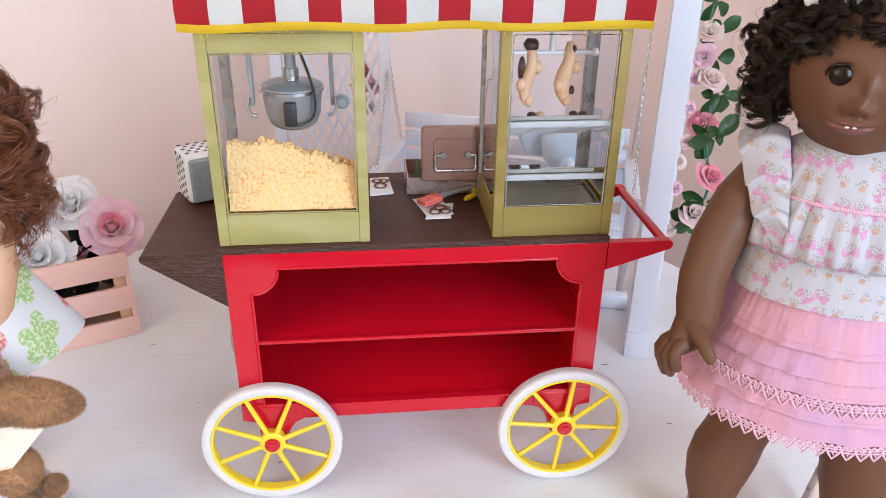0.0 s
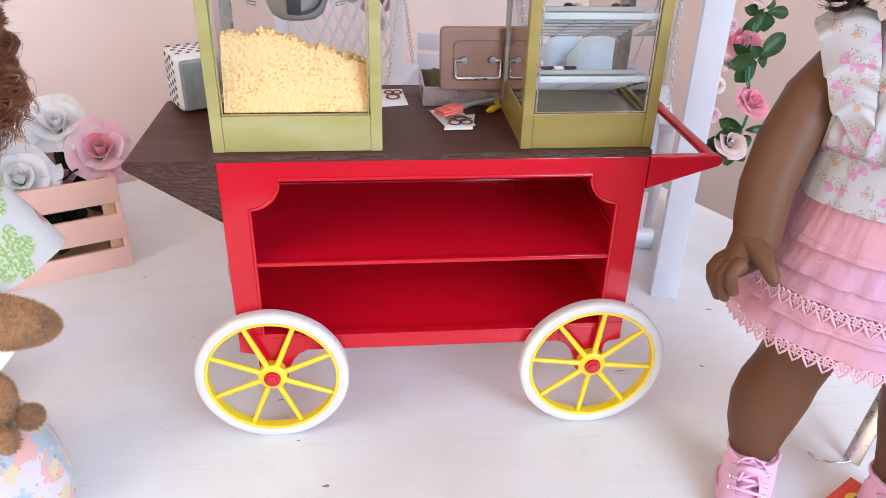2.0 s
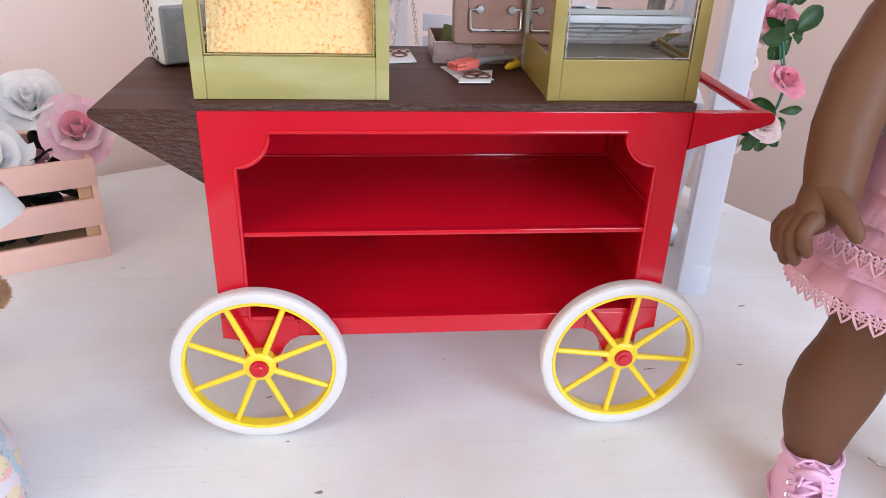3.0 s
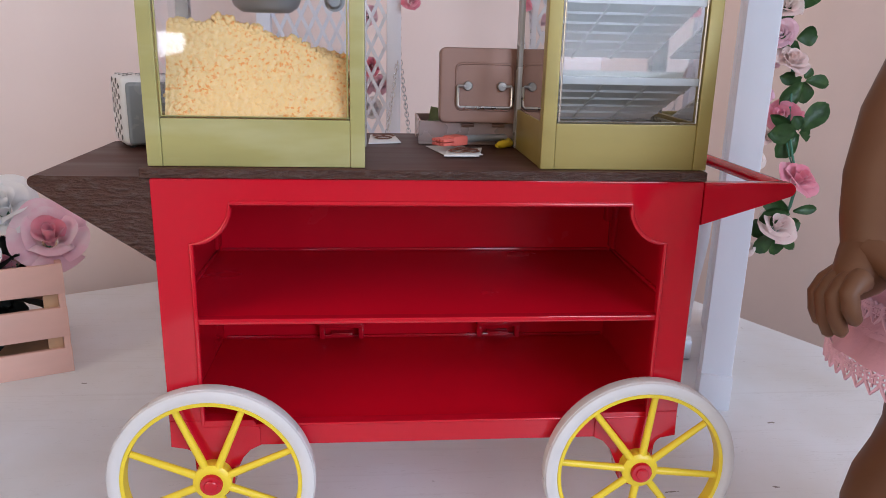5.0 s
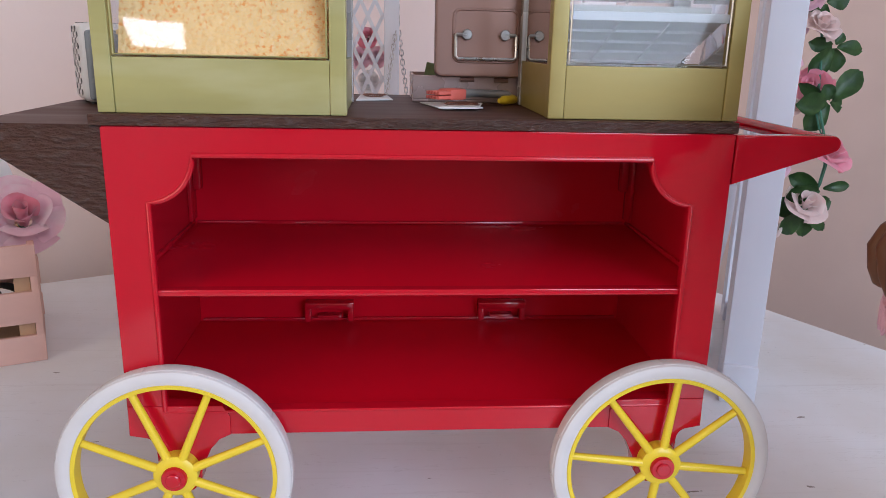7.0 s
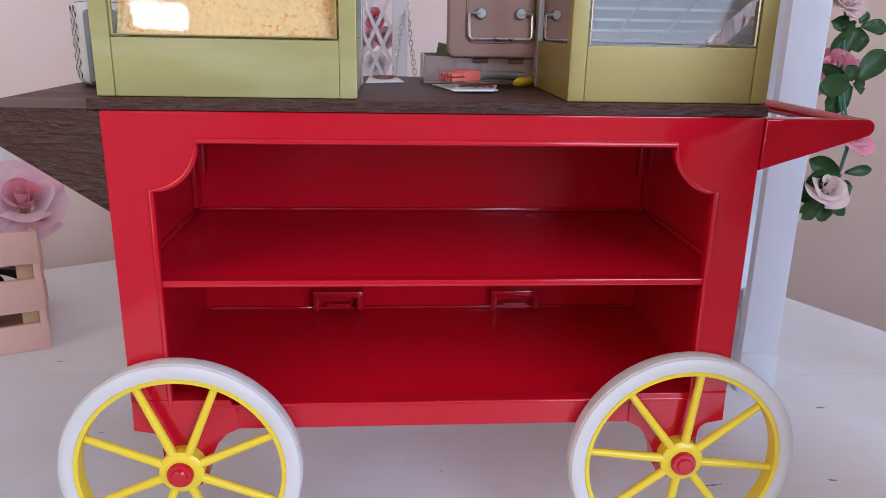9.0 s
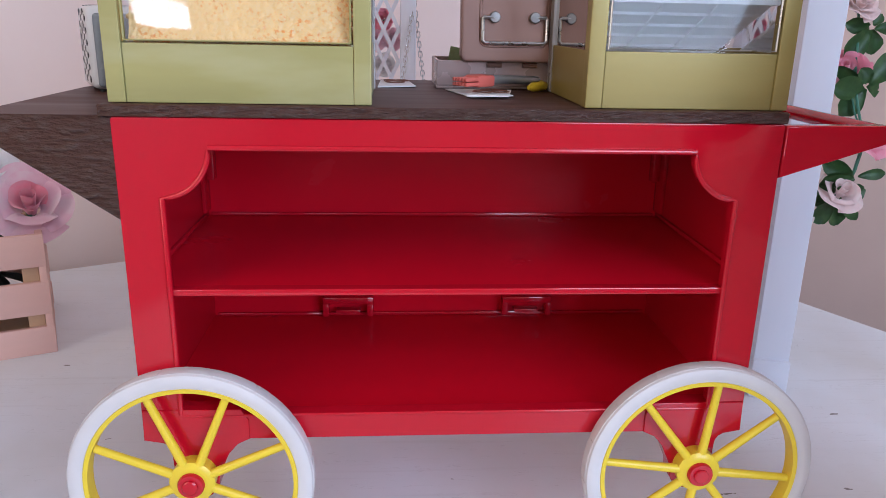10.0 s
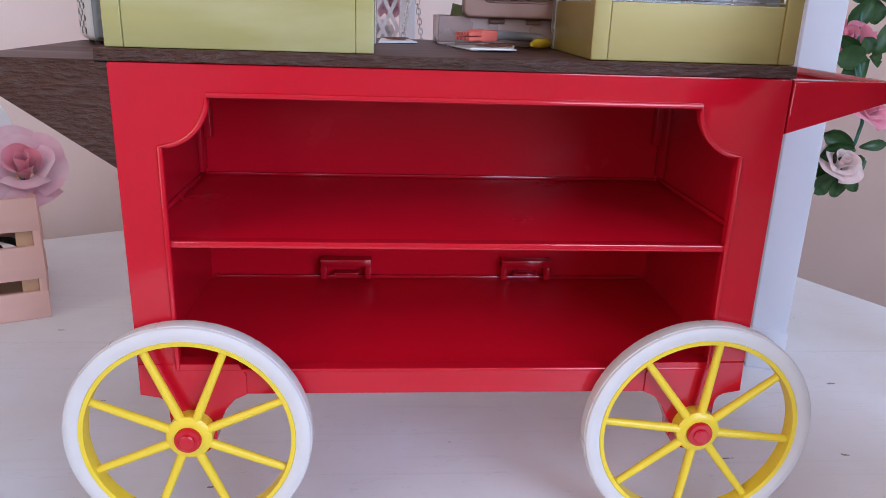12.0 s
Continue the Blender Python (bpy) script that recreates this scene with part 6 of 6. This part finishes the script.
        def ruff(t, i, k=k):
            d = min(i, 9) / 9
            gather = 0.0055 * math.sin(47 * t + 3.0 * math.sin(5 * t + k)) * (1 - d) + 0.0035 * math.sin(83 * t + 2 * k) * (1 - d)
            sway = 0.0110 * math.sin(15 * t + k * 2.1 + 1.7 * math.sin(4 * t + k)) + 0.0070 * max(-0.3, math.sin(29 * t + 1.3 * k + 2.0 * math.sin(3 * t)))
            return 1 + gather + sway * d * d
        lathe(bm, prof, pose(0.002, 0, 0) @ Matrix.Diagonal((1, 0.80, 1, 1)), 420, ruff)
        if k in (0, 2, 3):
            for j in range(150):
                a = 2 * math.pi * j / 150
                w, rr = ruff(a, 8), r0 + (r1 - r0) * (8.2 / 9) ** 1.5 + 0.00015
                w2 = ruff(a + 0.022, 8)
                za = z0 + (z1 - z0) * 8.1 / 9
                tube(bm, [(0.002 + rr * w * math.cos(a), 0.80 * rr * w * math.sin(a), za), (0.002 + rr * w2 * math.cos(a + 0.022), 0.80 * rr * w2 * math.sin(a + 0.022), za)], 0.00030, 4)
    paint(bm, 5)
    # lace: rows of open hearts
    for r, z, n in ((0.0785, 0.1985, 56), (0.0856, 0.1705, 60)):
        for i in range(n):
            a = 2 * math.pi * i / n
            p = Vector((0.002 + r * math.cos(a), 0.80 * r * math.sin(a), z))
            tang = Vector((-math.sin(a), 0.80 * math.cos(a), 0)).normalized()
            sh = [(-0.0036, -0.0012), (-0.0041, -0.0042), (-0.0026, -0.0072), (0, -0.0108), (0.0026, -0.0072), (0.0041, -0.0042), (0.0036, -0.0012), (0.0018, -0.0004), (0, -0.0020), (-0.0018, -0.0004)]
            tube(bm, [p + tang * u + Vector((0, 0, v)) for u, v in sh], 0.00085, 5, closed=True)
            for u in (-0.0016, 0, 0.0016):
                tube(bm, [p + tang * u + Vector((0, 0, -0.0012)), p + tang * u * 0.7 + Vector((0, 0, -0.0075 + abs(u)))], 0.00055, 4)
            for v in (-0.0030, -0.0052):
                tube(bm, [p - tang * 0.0034 + Vector((0, 0, v)), p + tang * 0.0034 + Vector((0, 0, v))], 0.00055, 4)
    for i in range(70):
        a = math.pi * 1.18 + math.pi * 0.64 * i / 70
        p = Vector((0.0560 * math.cos(a), 0.0430 * math.sin(a), 0.3190))
        ball(bm, p, (0.0011, 0.0008, 0.0016), 1)
    paint(bm, 6)
    # shoes, each drawn at the origin line and then set back with its leg
    for sx, sy in stance:
        known = len(bm.verts)
        lathe(bm, [(0.0, 0.0), (0.0200, 0.0), (0.0205, 0.007), (0.0190, 0.0075), (0.0185, 0.018), (0.0165, 0.030), (0.0172, 0.040), (0.0140, 0.040)], pose(sx, -0.004, 0) @ Matrix.Diagonal((1, 1.05, 1, 1)), 28)
        ball(bm, (sx, -0.024, 0.0105), (0.0195, 0.0270, 0.0100), 3)
        ball(bm, (sx, -0.0190, 0.0300), (0.0105, 0.0042, 0.0190), 3, rot=pose(0, 0, 0, 38, 0, 0))                     # tongue
        for q in (-1, 1):
            rows = []
            for i in range(9):
                t = i / 8
                p = Vector((sx + q * (0.0075 + 0.0010 * t), -0.0355 + 0.0235 * t, 0.0195 + 0.0215 * t))
                rows.append([bm.verts.new(p), bm.verts.new(p + Vector((q * 0.0080, 0.0035, -0.0050))), bm.verts.new(p + Vector((q * 0.0105, 0.0080, -0.0110)))])
            for A, B in zip(rows, rows[1:]):
                for u in range(2):
                    bm.faces.new((A[u], A[u + 1], B[u + 1], B[u]))
        for k in range(4):
            y, z = -0.0320 + k * 0.0058, 0.0245 + k * 0.0050
            tube(bm, [(sx - 0.0110, y + 0.0004, z - 0.0012), (sx - 0.005, y - 0.0028, z + 0.0016), (sx + 0.005, y - 0.0028, z + 0.0016), (sx + 0.0110, y + 0.0004, z - 0.0012)], 0.0012, 6)
            tube(bm, [(sx - 0.0060, y - 0.0024, z + 0.0012), (sx + 0.0060, y + 0.0030, z + 0.0058)], 0.0010, 6)
        for q in (-1, 1):
            tube(bm, [(sx, -0.0175, 0.0425), (sx + q * 0.0060, -0.0215, 0.0440), (sx + q * 0.0105, -0.0235, 0.0405), (sx + q * 0.0065, -0.0230, 0.0385), (sx, -0.0185, 0.0415)], 0.0011, 6)
            tube(bm, [(sx, -0.0185, 0.0415), (sx + q * 0.0050, -0.0260, 0.0370), (sx + q * 0.0075, -0.0320, 0.0310)], 0.0010, 6)
        tube(bm, [(sx + 0.0178 * math.cos(a), -0.004 + 0.0184 * math.sin(a), 0.0400) for a in (2 * math.pi * i / 28 for i in range(28))], 0.0014, 6, closed=True)
        tube(bm, [(sx + 0.0203 * math.cos(a), -0.004 + 0.0212 * math.sin(a) - 0.018 * max(0.0, -math.sin(a)), 0.0070) for a in (2 * math.pi * i / 36 for i in range(36))], 0.0012, 6, closed=True)
        bm.verts.ensure_lookup_table()
        bmesh.ops.translate(bm, verts=bm.verts[known:], vec=(0, sy, 0))
    paint(bm, 7)
    for sx, sy in stance:
        for k in range(4):
            for q in (-1, 1):
                c = Vector((sx + q * 0.0116, sy - 0.0318 + k * 0.0058, 0.0236 + k * 0.0050))
                tube(bm, [c + Vector((0.0015 * math.cos(a), -0.0006 + 0.0010 * math.sin(a), 0.0012 * math.sin(a))) for a in (2 * math.pi * i / 10 for i in range(10))], 0.00045, 5, closed=True)
    paint(bm, 10)
    # ribbon in the hair
    for q in (-1, 1):
        ball(bm, hc + Vector((-0.030 + q * 0.009, -0.024, 0.050)), (0.008, 0.0030, 0.013), 2, lump=0.002, freq=200)
    paint(bm, 8)
    bm.transform(pose(0.266, -0.106, TZ, 0, 0, -28))
    # the arm that hangs before her skirt
    arm = [(0.2180, -0.082, 0.324), (0.2048, -0.0855, 0.3064), (0.1895, -0.0946, 0.2819), (0.1808, -0.1018, 0.2584), (0.1788, -0.1060, 0.2415),
           (0.1785, -0.1085, 0.2290), (0.1745, -0.1110, 0.2235), (0.1690, -0.1145, 0.2195), (0.1628, -0.1175, 0.2165), (0.1582, -0.1185, 0.2150)]
    tube(bm, arm, [0.014, 0.0165, 0.0165, 0.0155, 0.0148, 0.0138, 0.0130, 0.0112, 0.0085, 0.0040], 24)
    fingers = (((0.1640, -0.1100, 0.2180), (0.1590, -0.1080, 0.2140), (0.1560, -0.1080, 0.2095), (0.1568, -0.1085, 0.2020), (0.1587, -0.1087, 0.1967)),
               ((0.1630, -0.1140, 0.2180), (0.1575, -0.1148, 0.2150), (0.1545, -0.1150, 0.2105), (0.1558, -0.1165, 0.2010), (0.1583, -0.1170, 0.1945)),
               ((0.1630, -0.1190, 0.2185), (0.1580, -0.1208, 0.2160), (0.1550, -0.1215, 0.2120), (0.1568, -0.1225, 0.2030), (0.1596, -0.1230, 0.1968)),
               ((0.1640, -0.1230, 0.2195), (0.1605, -0.1255, 0.2185), (0.1575, -0.1265, 0.2150), (0.1588, -0.1278, 0.2085), (0.1616, -0.1275, 0.2035)))
    for line in fingers:
        end = Vector(line[-1])
        tube(bm, list(line) + [end + (end - Vector(line[-2])).normalized() * 0.0020], [0.0054, 0.0046, 0.0041, 0.0037, 0.0030, 0.0012], 14)
    tube(bm, [(0.1730, -0.1150, 0.2290), (0.1738, -0.1250, 0.2268), (0.1750, -0.1320, 0.2235), (0.1765, -0.1370, 0.2195), (0.1768, -0.1393, 0.2166), (0.1768, -0.1402, 0.2150)], [0.0078, 0.0060, 0.0050, 0.0044, 0.0033, 0.0013], 14)
    paint(bm, 0)
    solo("standing_doll", bm, [SKIN_D, HAIR_D, EYE_M, LIP_M, FLORAL, PINK_CLOTH, LACE, PINK_SHOE, ROSE_WHITE, PEARL_M, STEEL],
         "dark-curled doll in floral blouse, tiered pink skirt and pink shoes", "doll", sharp=60)


doll_standing()


def doll_auburn():
    bm = bmesh.new()
    x, y = -0.362, 0.030
    for c in ((x - 0.078, y + 0.01), (x - 0.030, y + 0.01)):
        lathe(bm, [(0.0135, 0.012), (0.0165, 0.050), (0.0210, 0.080), (0.0200, 0.105), (0.0250, 0.150)], pose(c[0], c[1], 0), 16)
        ball(bm, (c[0], c[1] - 0.012, 0.012), (0.017, 0.032, 0.012), 2)
    tube(bm, [(x + 0.036, y - 0.006, 0.310), (x + 0.042, y - 0.010, 0.270), (x + 0.043, y - 0.016, 0.225), (x + 0.036, y - 0.030, 0.185), (x + 0.022, y - 0.045, 0.165)], [0.013, 0.0155, 0.0150, 0.0135, 0.010], 14)
    tube(bm, [(x - 0.048, y - 0.006, 0.310), (x - 0.064, y - 0.010, 0.270), (x - 0.066, y - 0.016, 0.225), (x - 0.062, y - 0.030, 0.190)], [0.013, 0.0155, 0.0150, 0.0115], 14)
    hc = Vector((x, y, 0.352))
    ball(bm, hc, (0.047, 0.047, 0.050), 3)
    paint(bm, 0)
    rnd = random.Random(21)
    ball(bm, hc + Vector((0, 0.012, 0.010)), (0.055, 0.050, 0.054), 3, lump=0.005, freq=60)
    top = lambda p: not (p.y < hc.y - 0.02 and p.z < hc.z + 0.02)
    locks(bm, roots_on(hc + Vector((0, 0.010, 0.005)), (0.055, 0.051, 0.055), 120, rnd, top, 0.35), rnd, 42, 0.00022, 0.055, 0.0048, 1.4, 0.0024)
    ball(bm, (x + 0.038, y + 0.012, 0.300), (0.028, 0.028, 0.058), 3, lump=0.008, freq=70)
    locks(bm, roots_on((x + 0.040, y + 0.010, 0.312), (0.032, 0.036, 0.058), 150, rnd, None, 0.6), rnd, 44, 0.00021, 0.044, 0.0082, 1.9, 0.0016)
    locks(bm, roots_on((x + 0.042, y + 0.008, 0.275), (0.034, 0.034, 0.034), 80, rnd, None, 0.9), rnd, 18, 0.00017, 0.034, 0.0088, 1.8, 0.0020)
    locks(bm, roots_on((x - 0.050, y + 0.010, 0.305), (0.034, 0.040, 0.060), 40, rnd, None, 0.35), rnd, 10, 0.0006, 0.050, 0.0055, 1.5, 0.0022)
    paint(bm, 1)
    lathe(bm, [(0.083, -0.088), (0.078, -0.072), (0.064, -0.036), (0.053, 0.0), (0.050, 0.025), (0.053, 0.055), (0.048, 0.085), (0.030, 0.105)],
          pose(-0.378, y, 0.222) @ pose(0, 0, 0, 0, -12, 0) @ Matrix.Diagonal((1, 0.85, 1, 1)), 60, lambda t, i: 1 + 0.025 * math.sin(7 * t) * (i < 3))
    paint(bm, 2)
    bmesh.ops.translate(bm, verts=bm.verts, vec=(0, 0, TZ))
    solo("auburn_doll", bm, [SKIN_L, HAIR_R, TROPIC], "doll with long auburn curls in a white tropical print dress", "doll", sharp=60)


doll_auburn()


def tufts(bm, c, r, count, rnd, long, rot=None):
    rot = rot or Matrix()
    for _ in range(count):
        d = Vector((rnd.gauss(0, 1), rnd.gauss(0, 1), rnd.gauss(0, 1))).normalized()
        p = Vector(c) + rot @ Vector((d.x * r[0], d.y * r[1], d.z * r[2]))
        w = rot @ Vector((d.x / r[0], d.y / r[1], d.z / r[2])).normalized()
        q = (w + Vector((rnd.uniform(-1, 1), rnd.uniform(-1, 1), rnd.uniform(-1, 1))) * 0.9).normalized()
        s = q.cross(Vector((rnd.uniform(-1, 1), rnd.uniform(-1, 1), rnd.uniform(-1, 1)))).normalized() * 0.00030
        a, b, e = bm.verts.new(p - s), bm.verts.new(p + s), bm.verts.new(p + q * long * rnd.uniform(0.6, 1.2))
        bm.faces.new((a, b, e))


def plush_dog():
    bm = bmesh.new()
    rnd = random.Random(31)
    fur = (((-0.284, -0.068, 0.1585), (0.0395, 0.016, 0.0165), 2600, pose(0, 0, 0, 0, 8, 0)), ((-0.335, -0.066, 0.165), (0.042, 0.040, 0.040), 1500, None), ((-0.303, -0.070, 0.096), (0.018, 0.018, 0.022), 1400, None),
           ((-0.2775, -0.070, 0.0825), (0.0072, 0.0072, 0.0072), 900, None), ((-0.296, -0.085, 0.072), (0.014, 0.013, 0.016), 800, None))
    for c, r, k, rot in fur:
        ball(bm, c, r, 3, rot=rot)
        tufts(bm, c, r, k * 4, rnd, 0.0034, rot)
    paint(bm, 0)
    v = [bm.verts.new(p) for p in ((-0.335, -0.086, 0.148), (-0.268, -0.074, 0.144), (-0.296, -0.082, 0.112), (-0.330, -0.086, 0.100))]
    bm.faces.new(v)
    w = [bm.verts.new(p.co + Vector((0, 0.003, 0))) for p in v]
    bm.faces.new(w[::-1])
    for i in range(4):
        bm.faces.new((v[i], w[i], w[(i + 1) % 4], v[(i + 1) % 4]))
    paint(bm, 1)
    lathe(bm, [(0.0, 0.0), (0.060, 0.0), (0.066, 0.012), (0.0655, 0.035), (0.056, 0.062), (0.036, 0.085), (0.018, 0.100)], pose(-0.3300, -0.078, 0), 48, lambda t, i: 1 + 0.03 * math.sin(6 * t + 1) * (1 < i < 5))
    paint(bm, 2)
    bmesh.ops.translate(bm, verts=bm.verts, vec=(0, 0, TZ))
    solo("plush_dog", bm, [FUR, CREAM, PASTEL], "golden-brown plush dog in a pastel printed dress", "plush toy", sharp=60)


plush_dog()


def candy_box():
    t = thing("candy_box", (0.33, -0.13, TZ), "red candy box with pale dots and a yellow round label", "box")
    m = pose(0.2640, -0.1230, TZ, 0, 0, 31)
    part("carton", one(box, -0.012, 0.055, -0.040, 0.0, 0.0, 0.010, 0.0008, m=m), RED_CARD, t)
    for i in range(9):
        for j in range(5):
            d = bmesh.new()
            lathe(d, [(0.0, 0.0001), (0.0008, 0.0001), (0.0008, -0.0001)], m @ pose(-0.008 + i * 0.007 + (j % 2) * 0.0035, -0.004 - j * 0.0072, 0.0101), 8)
            part("printed_dot", d, CORAL, t)
    d = bmesh.new()
    lathe(d, [(0.0, 0.0002), (0.0095, 0.0002), (0.0095, -0.0001)], m @ pose(0.034, -0.017, 0.0104), 28)
    lab = part("round_label", d, YELLOW, t, "yellow round label with dark lettering")
    for k, w in enumerate((0.009, 0.012, 0.008)):
        part("lettering_bar", one(box, 0.034 - w / 2, 0.034 + w / 2, -0.0135 - k * 0.0036, -0.0124 - k * 0.0036, 0.0106, 0.0109, m=m), BLACK_PL, lab)


candy_box()


def tripod():
    t = thing("doll_stand", (0.31, -0.03, TZ), "thin grey metal stand behind the standing doll", "stand")
    foot, way = Vector((0.328, -0.071, TZ)), Vector((0.030, 0.021, 0.060)).normalized()
    m = Matrix.Translation(foot) @ way.to_track_quat("Z", "X").to_matrix().to_4x4()
    part("stand_leg", one(box, -0.0008, 0.0008, -0.0065, 0.0065, 0.0006, 0.170, 0.0004, m=m), STEEL, t)
    part("stand_foot", one(tube, [(0.299, -0.058, TZ + 0.0008), (0.303, -0.066, TZ + 0.0008), (0.311, -0.0705, TZ + 0.0008), (0.322, -0.0715, TZ + 0.0010), (0.334, -0.069, TZ + 0.0010)], 0.0007, 6), STEEL, t)


tripod()
